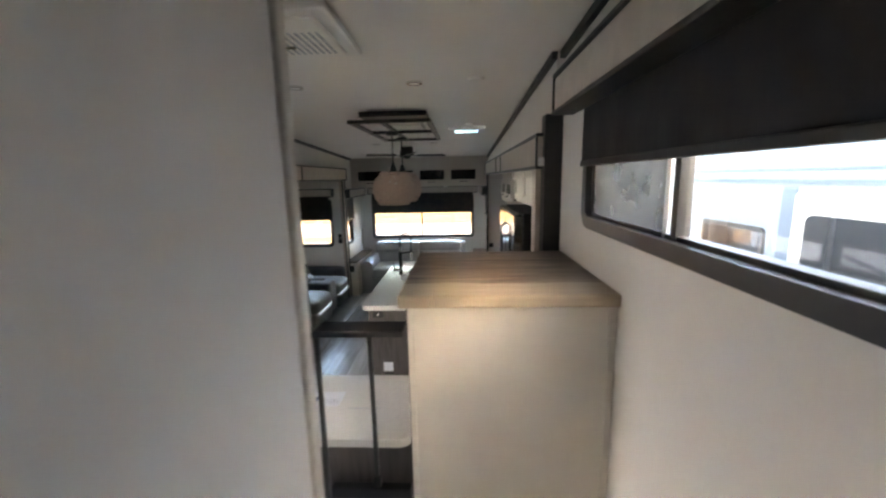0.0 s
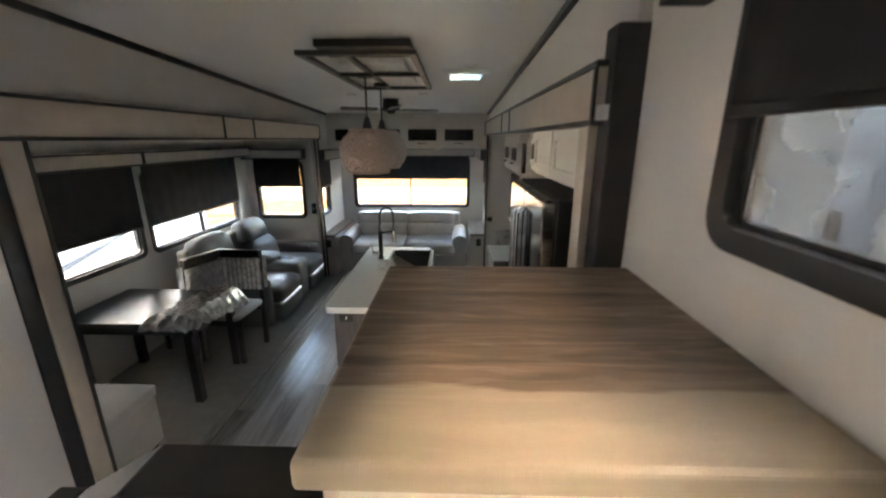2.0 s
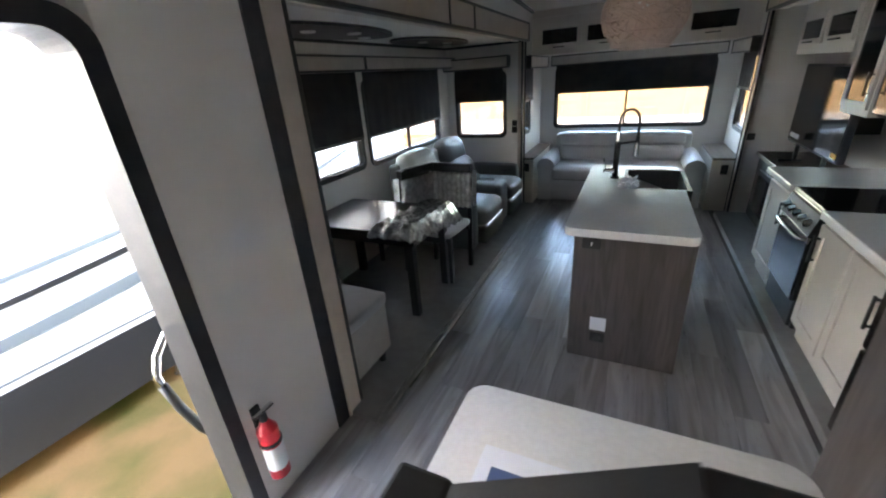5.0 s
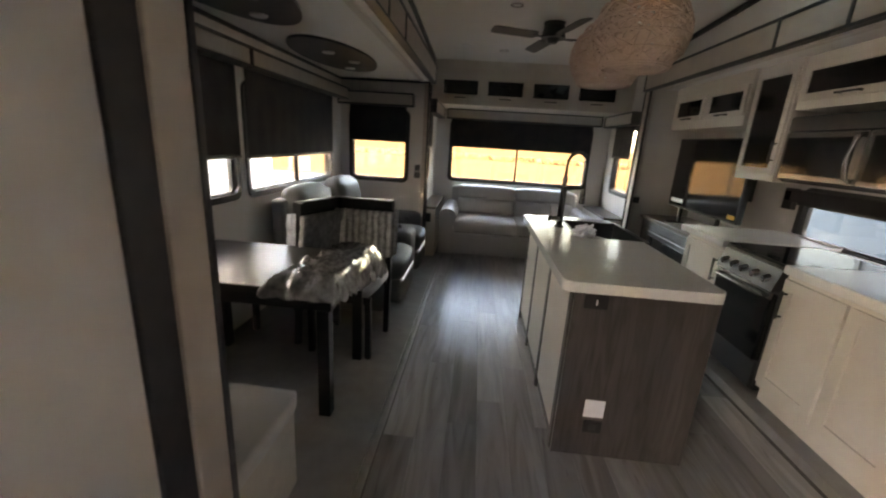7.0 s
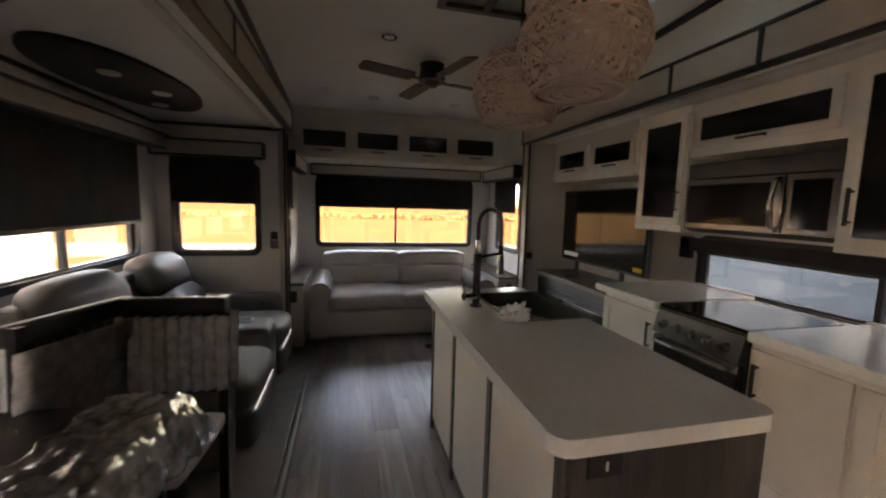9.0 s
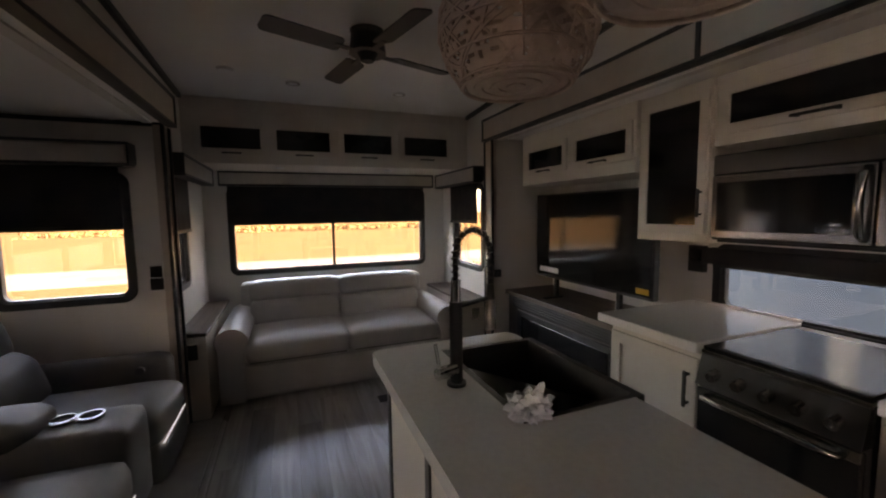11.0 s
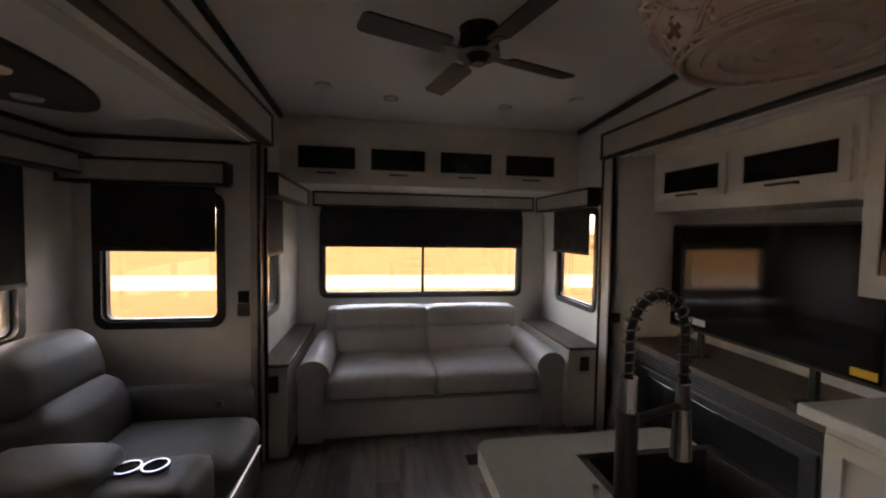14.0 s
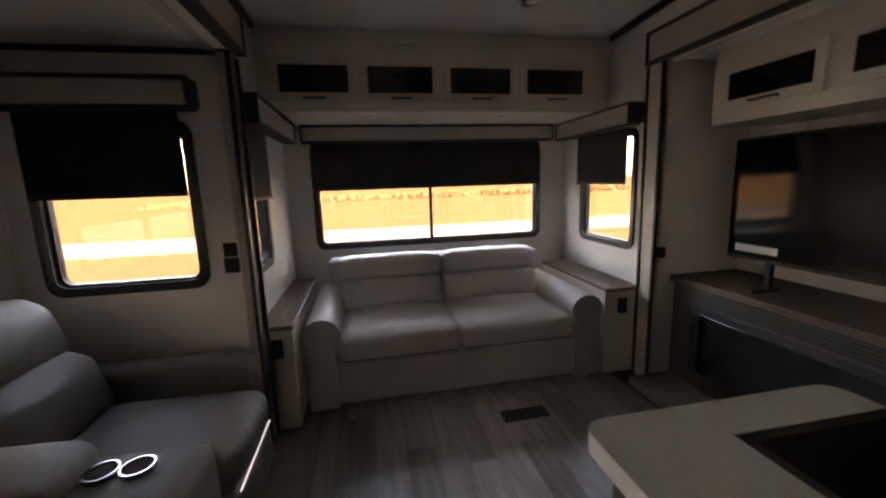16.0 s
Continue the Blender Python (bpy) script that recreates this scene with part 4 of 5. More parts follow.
# oval light panels on the slide-out ceiling
for yc in (3.60, 5.18):
    t = thing("oval_ceiling_panel", (-2.2, yc, 2.03), "dark oval ceiling panel with round puck lights", "ceiling light", "oval panels")
    bm = bmesh.new()
    slab(bm, "z", [(-2.23 + 0.29 * math.cos(a * math.tau / 40), yc + 0.66 * math.sin(a * math.tau / 40)) for a in range(40)], 2.012, 2.031)
    part("panel", bm, M_BLACKTRIM, t)
    for x, y in ((-2.22, yc - 0.22), (-2.13, yc + 0.14), (-2.27, yc + 0.46)):
        bm = bmesh.new()
        cyl(bm, (x, y, 2.003), (x, y, 2.013), 0.045, 0.05, 20)
        part("puck_light", bm, M_WHITE, t, "round white puck light")

# ---- rear wall ----
c = thing("overhead_cabinet", (-0.42, 7.4, 1.87), "cream overhead cabinet with four dark-glass flip doors", "cabinet")
bx("body", XL + 0.002, XR - 0.002, 7.06, YR - 0.002, 1.87, 2.392, M_CREAM, c, 0.004)
bx("crown", XL + 0.002, XR - 0.002, 7.045, 7.06, 2.30, 2.385, M_CREAM, c, 0.004)
for k in range(4):
    u0 = -1.575 + 0.562 * k
    dd = panel_door(c, "y", 7.06, -1, u0, u0 + 0.545, 1.935, 2.215, M_CREAM, M_SMOKED, (u0 + 0.20, u0 + 0.345, 1.945, 1.957), rail=0.055)
for x in (-0.95, 0.05):
    k = thing("puck_light", (x, 7.25, 1.87), "small round puck light under the cabinet", "light", "puck lights under the cabinet")
    bm = bmesh.new()
    cyl(bm, (x, 7.25, 1.856), (x, 7.25, 1.871), 0.035, 0.042, 18)
    part("lens", bm, M_WHITE, k)


def sofa():
    s = thing("sofa", (-0.47, 6.95, 0), "pale grey leatherette sleeper sofa with rolled arms", "sofa")
    x0, x1, yf = -1.45, 0.52, 6.60
    bx("base", x0 + 0.03, x1 - 0.03, yf + 0.005, 7.60, 0.03, 0.33, M_SOFA, s, 0.012)
    bx("front_panel", x0 + 0.16, x1 - 0.16, yf - 0.012, yf + 0.02, 0.05, 0.30, M_SOFA, s, 0.012)
    xm = (x0 + x1) / 2
    for a, b in ((x0 + 0.20, xm - 0.003), (xm + 0.003, x1 - 0.20)):
        q = cushion("seat_cushion", a, b, yf - 0.02, 7.28, 0.30, 0.475, M_SOFA, s, 0.05, 0.018)
        bx("piping", a + 0.03, b - 0.03, yf - 0.024, yf - 0.016, 0.318, 0.324, M_SEAM, q, 0)
        lean = lambda p: Vector((p.x, p.y + (p.z - 0.45) * 0.22, p.z))
        cushion("back_cushion", a + 0.01, b - 0.01, 7.14, 7.36, 0.45, 0.68, M_SOFA, s, 0.055, 0.02, tilt=lean)
        cushion("headrest", a, b, 7.15, 7.37, 0.665, 0.835, M_SOFA, s, 0.04, 0.008, tilt=lean)
    bx("back_shell", x0 + 0.10, x1 - 0.10, 7.40, 7.62, 0.33, 0.80, M_SOFA, s, 0.04)
    for a, sgn in ((x0, 1), (x1, -1)):
        # rolled arm: outline in x and z, drawn back along y
        sec = []
        for k in range(22):
            ang = radians(-30 + 240 * k / 21)
            sec.append((a + sgn * (0.115 - 0.112 * math.cos(ang)), 0.505 + 0.10 * math.sin(ang)))
        sec += [(a + sgn * 0.19, 0.38), (a + sgn * 0.19, 0.03), (a + sgn * 0.02, 0.03), (a + sgn * 0.02, 0.38)]
        loft("arm", [[(x, y, zz) for x, zz in sec] for y in (yf - 0.03, yf - 0.02, 7.0, 7.48)], M_SOFA, s, smooth=False)


sofa()
for a, b in ((XL + 0.003, -1.475), (0.56, XR - 0.003)):
    t = thing("end_table", ((a + b) / 2, 6.9, 0), "narrow weathered-wood end cabinet with an outlet", "end table", "end tables beside the sofa")
    y0 = 6.46 if a < 0 else 6.60
    bx("body", a, b, y0 + 0.012, 7.60, 0.0, 0.60, M_CREAM if a < 0 else M_CREAM, t, 0.003)
    bx("top", a, b + 0.008 if a < 0 else b, y0, 7.62, 0.602, 0.628, M_CONSOLE, t, 0.006, "weathered wood top")
    xm = (a + b) / 2
    o = bx("outlet", xm - 0.035, xm + 0.035, y0 + 0.003, y0 + 0.014, 0.44, 0.55, M_BLACKPLASTIC, t, 0.003, "black power outlet")
    bx("socket", xm - 0.018, xm + 0.018, y0 + 0.0005, y0 + 0.004, 0.465, 0.525, M_BLACKTRIM, o, 0.001)
for x, y, zz, ax in ((-1.705, 6.37, 1.05, "L"), (0.835, 6.45, 0.89, "R")):
    t = thing("wall_switch", (x, y, zz), "black switch plate on the slide-out wall", "switch")
    if ax == "L":
        bx("plate", x - 0.032, x + 0.032, y - 0.012, y - 0.001, zz + 0.003, zz + 0.075, M_BLACKPLASTIC, t, 0.004)
        bx("outlet", x - 0.036, x + 0.036, y - 0.012, y - 0.001, zz - 0.08, zz - 0.003, M_BLACKPLASTIC, t, 0.004)
    else:
        bx("plate", x - 0.035, x + 0.035, y - 0.012, y - 0.001, zz - 0.035, zz + 0.035, M_BLACKPLASTIC, t, 0.004)
        bx("toggle", x - 0.012, x + 0.012, y - 0.018, y - 0.011, zz - 0.015, zz + 0.015, M_BLACKTRIM, t, 0.002)


# ---- left slide-out ----
def recliner_sofa():
    s = thing("theater_seat", (-2.05, 5.35, 0.028), "grey leatherette double recliner with a cup-holder console", "recliner sofa")
    bx("base", -2.45, -1.66, 4.58, 6.30, 0.06, 0.30, M_RECLINER, s, 0.02)
    lean = lambda p: Vector((p.x - (p.z - 0.45) * 0.30, p.y, p.z))
    for y0, y1 in ((4.69, 5.28), (5.60, 6.13)):
        cushion("seat_cushion", -2.30, -1.545, y0, y1, 0.28, 0.47, M_RECLINER, s, 0.06, 0.025)
        cushion("footrest", -1.70, -1.535, y0 + 0.01, y1 - 0.01, 0.09, 0.30, M_RECLINER, s, 0.04, 0.012)
        cushion("lumbar", -2.36, -2.14, y0 - 0.01, y1 + 0.01, 0.45, 0.73, M_RECLINER, s, 0.07, 0.03, tilt=lean)
        cushion("headrest", -2.40, -2.20, y0 - 0.02, y1 + 0.02, 0.70, 0.97, M_RECLINER, s, 0.075, 0.02, tilt=lean)
        bx("light_strip", -1.542, -1.535, y0 + 0.04, y1 - 0.04, 0.296, 0.301, M_LED, s, 0.002, "lit white strip under the seat edge")
    k = cushion("console", -2.28, -1.575, 5.295, 5.59, 0.10, 0.56, M_RECLINER, s, 0.04, 0.01, "padded centre console")
    cushion("armrest_pad", -2.34, -1.905, 5.30, 5.585, 0.52, 0.64, M_RECLINER, s, 0.05, 0.02)
    for xc in (-1.84, -1.743):
        bm = bmesh.new()
        n = 24
        pts = lambda r: [(xc + r * math.cos(q * math.tau / n), 5.46 + r * math.sin(q * math.tau / n)) for q in range(n)]
        ring(bm, "z", pts(0.047), pts(0.041), 0.56, 0.584)
        c = part("cup_holder", bm, M_STEEL, s, "chrome-ringed cup holder")
        # Flat dark disc for the cup's hollow; its shade is put into the colour.
        bm = bmesh.new()
        slab(bm, "z", pts(0.0405), 0.561, 0.577)
        part("well", bm, M_SHADE, c)
    for y0, y1 in ((4.57, 4.69), (6.135, 6.29)):
        cushion("arm", -2.40, -1.62, y0, y1, 0.06, 0.60, M_RECLINER, s, 0.05, 0.008)
    rod("recline_knob", (-1.76, 6.115, 0.53), (-1.76, 6.136, 0.53), 0.022, M_SEAM, s, None, 18)
    bx("back_shell", -2.56, -2.44, 4.60, 6.25, 0.06, 0.90, M_RECLINER, s, 0.03)


recliner_sofa()
# dining table
t = thing("dining_table", (-2.13, 3.68, 0.028), "dark espresso wooden dining table", "table")
bx("tabletop", -2.61, -1.575, 3.335, 4.03, 0.685, 0.72, M_TABLE, t, 0.006)
for x0, x1, y0, y1 in ((-2.57, -1.63, 3.39, 3.41), (-2.57, -1.63, 3.955, 3.975), (-1.65, -1.63, 3.41, 3.955), (-2.57, -2.55, 3.41, 3.955)):
    bx("apron", x0, x1, y0, y1, 0.60, 0.684, M_TABLE, t, 0.003)
for x in (-2.55, -1.67):
    for y in (3.41, 3.95):
        bx("leg", x - 0.03, x + 0.03, y - 0.03, y + 0.03, 0.028, 0.60, M_TABLE, t, 0.004)


def chair():
    c = thing("dining_chair", (0, 0, 0), "dark wooden dining chair with its slatted back in plastic wrap", "chair", "chairs at the dining table")
    for x in (-0.19, 0.19):
        bx("front_leg", x - 0.018, x + 0.018, -0.21, -0.174, 0, 0.42, M_TABLE, c, 0.003)
        bm = bmesh.new()
        for v in cuboid(bm, x - 0.018, x + 0.018, 0.18, 0.215, 0, 0.96):
            if v.co.z > 0.5:
                v.co.y += 0.06
        part("back_leg", bm, M_TABLE, c)
    for y in (-0.19, 0.19):
        bx("seat_rail", -0.19, 0.19, y - 0.012, y + 0.012, 0.37, 0.42, M_TABLE, c, 0.003)
    cushion("seat", -0.205, 0.205, -0.22, 0.20, 0.42, 0.475, M_SOFA, c, 0.02, 0.012, "grey upholstered seat pad")
    bx("top_rail", -0.21, 0.21, 0.205, 0.245, 0.89, 0.965, M_TABLE, c, 0.01)
    bx("lower_rail", -0.18, 0.18, 0.195, 0.22, 0.56, 0.60, M_TABLE, c, 0.004)
    for k in range(7):
        bx("slat", -0.162 + 0.047 * k, -0.124 + 0.047 * k, 0.212, 0.228, 0.59, 0.90, M_TABLE, c, 0.003)
    # crumpled plastic sleeve over the back
    bm = bmesh.new()
    n, m = 40, 18
    g = []
    for i in range(m + 1):
        row = []
        for k in range(n + 1):
            u, w = -0.235 + 0.47 * k / n, 0.575 + 0.315 * i / m
            d = 0.010 * math.cos((u + 0.143) * math.tau / 0.047) + 0.012 * noise.noise(Vector((u * 22, w * 16, 3.0)))
            row.append(bm.verts.new((u, 0.178 - d + (w - 0.56) * 0.05, w)))
        g.append(row)
    for i in range(m):
        for k in range(n):
            bm.faces.new((g[i][k], g[i][k + 1], g[i + 1][k + 1], g[i + 1][k]))
    bmesh.ops.solidify(bm, geom=list(bm.faces), thickness=0.002)
    part("plastic_sleeve", bm, M_PLASTIC, c, "crinkled clear plastic sleeve", True)
    bm = bmesh.new()
    g = [[bm.verts.new((-0.235 + 0.47 * k / n, 0.262 + (i / m) * 0.035 + 0.008 * noise.noise(Vector((k * 0.5, i * 0.4, 8.0))), 0.575 + 0.315 * i / m)) for k in range(n + 1)] for i in range(m + 1)]
    for i in range(m):
        for k in range(n):
            bm.faces.new((g[i][k], g[i][k + 1], g[i + 1][k + 1], g[i + 1][k]))
    bmesh.ops.solidify(bm, geom=list(bm.faces), thickness=0.002)
    part("plastic_sleeve", bm, M_PLASTIC, c, "crinkled clear plastic sleeve", True)
    return c


c1 = chair()
c1.matrix_basis = pose(-1.785, 4.16, 0.028, 0, 0, -4)
copy_thing(c1, pose(-2.235, 4.30, 0.028, 0, 0, -110))


def bundle(x0, x1, y0, y1, z0, seed):
    """A flat crumpled plastic-wrapped pad lying across the table's end."""
    t = thing("wrapped_cushion", ((x0 + x1) / 2, (y0 + y1) / 2, z0), "cushion in crumpled silvery clear plastic lying on the table", "wrapped cushion")
    bm = bmesh.new()
    n, m = 96, 48
    g = []
    for i in range(n + 1):
        row = []
        for k in range(m + 1):
            a, b = i / n, k / m
            edge = min(a, 1 - a, (b if b < 0.5 else 1 - b) * 0.7) * 9
            h = 0.012 + 0.075 * min(1, edge) ** 0.6
            h += 0.016 * noise.noise(Vector((a * 11, b * 6, seed))) + 0.013 * abs(noise.noise(Vector((a * 26, b * 16, seed + 4)))) + 0.007 * noise.noise(Vector((a * 50, b * 30, seed)))
            yy = y0 + (y1 - y0) * a + 0.02 * noise.noise(Vector((b * 6, a * 6, 9)))
            xx = x0 + (x1 - x0) * b + 0.10 * (a - 0.5) + 0.016 * noise.noise(Vector((a * 14, 2, b * 5)))
            drop = max(0.0, xx + 1.572) * 0.9
            row.append(bm.verts.new((xx - drop * 0.35, yy, z0 + max(0.004, h) - drop)))
        g.append(row)
    for i in range(n):
        for k in range(m):
            bm.faces.new((g[i][k], g[i + 1][k], g[i + 1][k + 1], g[i][k + 1]))
    rim = [g[i][0] for i in range(n + 1)] + [g[n][k] for k in range(1, m + 1)] + [g[i][m] for i in range(n - 1, -1, -1)] + [g[0][k] for k in range(m - 1, 0, -1)]
    low = [bm.verts.new((v.co.x, v.co.y, min(z0 + 0.001, v.co.z - 0.006))) for v in rim]
    for q in range(len(rim)):
        bm.faces.new((rim[q], rim[(q + 1) % len(rim)], low[(q + 1) % len(rim)], low[q]))
    bm.faces.new(low)
    part("pad", bm, M_WRAPDARK, t, "", True)


bundle(-1.84, -1.50, 3.22, 3.97, 0.7205, 2.0)
# bench at the near end of the slide-out
b = thing("storage_bench", (-2.05, 2.7, 0.028), "pale grey upholstered storage bench on dark feet", "bench")
cushion("seat", -2.60, -1.575, 2.50, 2.915, 0.44, 0.525, M_SOFA, b, 0.02, 0.008)
bx("box", -2.60, -1.585, 2.51, 2.905, 0.12, 0.445, M_VALANCE, b, 0.012)
for x in (-2.54, -1.64):
    for y in (2.56, 2.86):
        rod("foot", (x, y, 0.028), (x, y, 0.12), 0.025, M_TABLE, b, 0.035)

# ---- kitchen ----
isl = thing("kitchen_island", (-0.25, 4.1, 0), "kitchen island with dark end panel and white top", "kitchen island")
bx("body", -0.535, 0.045, 3.375, 4.206, 0.0, 0.828, M_DARKWOOD, isl, 0.003)
bx("sink_base", -0.535, 0.045, 4.206, 4.895, 0.0, 0.60, M_DARKWOOD, isl, 0.003)
bx("back_rail", -0.535, -0.345, 4.206, 4.895, 0.60, 0.828, M_DARKWOOD, isl, 0.003)
bx("end_rail", -0.345, 0.045, 4.845, 4.895, 0.60, 0.828, M_DARKWOOD, isl, 0.003)
bx("end_panel", -0.545, 0.055, 3.355, 3.376, 0.0, 0.828, M_DARKWOOD, isl, 0.003, "espresso woodgrain end panel")
ys = (3.40, 3.90, 4.40, 4.88)
for a, b2 in zip(ys, ys[1:]):
    bx("side_panel", -0.546, -0.535, a + 0.022, b2 - 0.022, 0.075, 0.80, M_CREAM, isl, 0.003, "cream panel")
for a in ys:
    bx("stile", -0.552, -0.535, a - 0.02, a + 0.02, 0.0, 0.827, M_DARKWOOD, isl, 0.003)
for k, y in enumerate((3.42, 3.92, 4.42)):
    bx("drawer_front", 0.045, 0.06, y, y + 0.45, 0.1, 0.80 if k < 1 else 0.60, M_CREAM, isl, 0.004)
    bx("handle", 0.06, 0.085, y + 0.15, y + 0.30, 0.72 if k < 1 else 0.54, 0.735 if k < 1 else 0.555, M_BLACKPLASTIC, isl, 0.003)
# counter with a notch for the apron sink
SX, SY0, SY1 = -0.335, 4.215, 4.835
ou = rounded(-0.605, 0.06, 3.325, 4.945, 0.05)
top = thing("island_countertop", (-0.27, 4.1, 0.83), "white solid-surface island top with rounded corners", "countertop")
bm = bmesh.new()
pts = [p for p in ou if p[0] > 0 and p[1] > 4.1] + [p for p in ou if p[0] < 0 and p[1] > 4.1] + [p for p in ou if p[0] < 0 and p[1] < 4.1] + [p for p in ou if p[0] > 0 and p[1] < 4.1] + [(0.06, SY0), (SX, SY0), (SX, SY1), (0.06, SY1)]
slab(bm, "z", pts, 0.829, 0.875)
bmesh.ops.triangulate(bm, faces=[f for f in bm.faces if len(f.verts) > 4])
part("slab", bm, M_QUARTZ, top)
sk = thing("farmhouse_sink", (-0.12, 4.52, 0.6), "dark composite apron-front sink set in the island", "sink")
bm = bmesh.new()
sqr = lambda a, b, c, d: [(b, d), (a, d), (a, c), (b, c)]
ring(bm, "z", sqr(SX + 0.002, 0.10, SY0 + 0.002, SY1 - 0.002), sqr(SX + 0.025, 0.07, SY0 + 0.025, SY1 - 0.025), 0.62, 0.873)
slab(bm, "z", sqr(SX + 0.02, 0.075, SY0 + 0.02, SY1 - 0.02), 0.605, 0.622)
part("basin", bm, M_SINK, sk)
rod("drain", (-0.13, 4.52, 0.6225), (-0.13, 4.52, 0.627), 0.045, M_STEEL, sk, None, 20)
bx("ledge", SX + 0.026, SX + 0.034, SY0 + 0.03, SY1 - 0.03, 0.80, 0.812, M_STEEL, sk, 0.002)
bm = bmesh.new()
bmesh.ops.create_icosphere(bm, subdivisions=4, radius=1.0)
for v in bm.verts:
    q = noise.noise(v.co * 3.2) * 0.6 + abs(noise.noise(v.co * 7)) * 0.45
    v.co = Vector((-0.30 + v.co.x * 0.055 * (1 + q), 4.245 + v.co.y * 0.042 * (1 + q), 0.899 + max(-0.024, v.co.z * 0.045 * (1 + q))))
k = thing("crumpled_paper", (-0.30, 4.245, 0.875), "crumpled white packing paper at the sink's rim", "paper")
part("wad", bm, M_PAPER, k)
# spring faucet
fx, fy = -0.405, 4.51
f = thing("spring_faucet", (fx, fy, 0.875), "black kitchen faucet with a coiled chrome spring neck", "faucet")
rod("base", (fx, fy, 0.875), (fx, fy, 0.886), 0.032, M_BLACKPLASTIC, f, None, 20)
rod("body", (fx, fy, 0.886), (fx, fy, 1.155), 0.021, M_BLACKPLASTIC, f, None, 18)
rod("collar", (fx, fy, 1.150), (fx, fy, 1.225), 0.0175, M_CHROME, f, None, 18)
arc = [(fx, fy, 1.21), (fx, fy, 1.27)] + [(fx + 0.066 * (1 - math.cos(q)), fy + 0.005 * (1 - math.cos(q)), 1.30 + 0.085 * math.sin(q)) for q in [math.pi * w / 14 for w in range(15)]] + [(fx + 0.132, fy + 0.01, 1.25), (fx + 0.132, fy + 0.01, 1.18)]
bm = bmesh.new()
tube(bm, arc, 0.009, 10)
part("hose", bm, M_BLACKPLASTIC, f, smooth=True)
bm = bmesh.new()
dense = []
for a, b2 in zip(arc, arc[1:]):
    for q in range(16):
        dense.append(Vector(a).lerp(Vector(b2), q / 16))
coil = []
ln = 0.0
for i, p in enumerate(dense):
    dd = (dense[min(i + 1, len(dense) - 1)] - dense[max(i - 1, 0)]).normalized()
    u = dd.cross(Vector((0.2, 0.97, 0.1))).normalized()
    w = dd.cross(u)
    if i:
        ln += (p - dense[i - 1]).length
    ph = ln / 0.021 * math.tau
    coil.append(p + 0.0135 * (math.cos(ph) * u + math.sin(ph) * w))
tube(bm, coil, 0.0020, 5)
part("spring", bm, M_STEEL, f, "coiled chrome spring", True)
rod("spray_head", (fx + 0.132, fy + 0.01, 1.045), (fx + 0.132, fy + 0.01, 1.15), 0.021, M_STEEL, f, 0.016, 18)
rod("spray_grip", (fx + 0.132, fy + 0.01, 1.145), (fx + 0.132, fy + 0.01, 1.20), 0.015, M_BLACKPLASTIC, f, 0.012, 14)
rod("support_arm", (fx, fy, 1.135), (fx + 0.13, fy + 0.009, 1.155), 0.008, M_BLACKPLASTIC, f, None, 10)
rod("lever_stem", (fx - 0.01, fy - 0.01, 0.935), (fx - 0.08, fy - 0.035, 0.935), 0.020, M_CHROME, f, None, 14)
rod("lever", (fx - 0.072, fy - 0.033, 0.945), (fx - 0.088, fy - 0.04, 1.035), 0.006, M_CHROME, f, None, 10)
# island sockets
o = thing("power_outlet", (-0.46, 3.355, 0.78), "black pop-out outlet in the island's end panel", "outlet")
bx("plate", -0.505, -0.405, 3.345, 3.3545, 0.752, 0.815, M_BLACKPLASTIC, o, 0.004)
bx("indicator", -0.456, -0.449, 3.342, 3.346, 0.772, 0.795, M_WHITE, o, 0.001, "white indicator")
o = thing("warning_label", (-0.38, 3.355, 0.26), "square white sticker above a black vent on the end panel", "sticker")
bx("sticker", -0.425, -0.335, 3.3525, 3.3545, 0.215, 0.305, M_PAPER, o, 0)
o = thing("floor_outlet", (-0.38, 3.355, 0.16), "black outlet low on the island's end panel", "outlet")
bx("plate", -0.42, -0.335, 3.345, 3.3545, 0.135, 0.20, M_BLACKPLASTIC, o, 0.004)
bx("socket", -0.395, -0.36, 3.342, 3.346, 0.15, 0.185, M_BLACKTRIM, o, 0.002)

FX = 0.72     # fronts of the base cabinets
# base cabinets, one by one
for y0, y1, n in ((4.47, 4.972, 1), (3.14, 3.925, 2)):
    c = thing("base_cabinet", (1.05, (y0 + y1) / 2, 0.05), "cream shaker base cabinet with black bar handles", "cabinet", "base cabinets")
    bx("body", FX, 1.43, y0, y1, 0.14, 0.822, M_CREAM, c, 0.003)
    bx("toe_kick", FX + 0.03, 1.43, y0, y1, 0.05, 0.14, M_CREAM, c, 0.002)
    w = (y1 - y0) / n
    for k in range(n):
        a, b2 = y0 + w * k + 0.01, y0 + w * (k + 1) - 0.01
        hx = a + 0.03 if (k == 0 and n == 1) else (b2 - 0.045 if k == 1 or n == 1 else a + 0.03)
        panel_door(c, "x", FX, -1, a, b2, 0.17, 0.80, M_CREAM, None, (hx, hx + 0.012, 0.58, 0.74), rail=0.06)
# counter pieces each side of the range
for y0, y1 in ((4.475, 5.05), (3.12, 3.925)):
    t = thing("kitchen_countertop", (1.05, (y0 + y1) / 2, 0.825), "white solid-surface kitchen counter", "countertop", "kitchen counters")
    bx("slab", 0.685, 1.436, y0, y1, 0.828, 0.876, M_QUARTZ, t, 0.008)
    bx("backsplash", 1.425, 1.437, y0, y1, 0.8765, 0.89, M_QUARTZ, t, 0.002)
t = thing("kitchen_sill", (1.42, 4.2, 0.86), "narrow white ledge behind the range", "ledge")
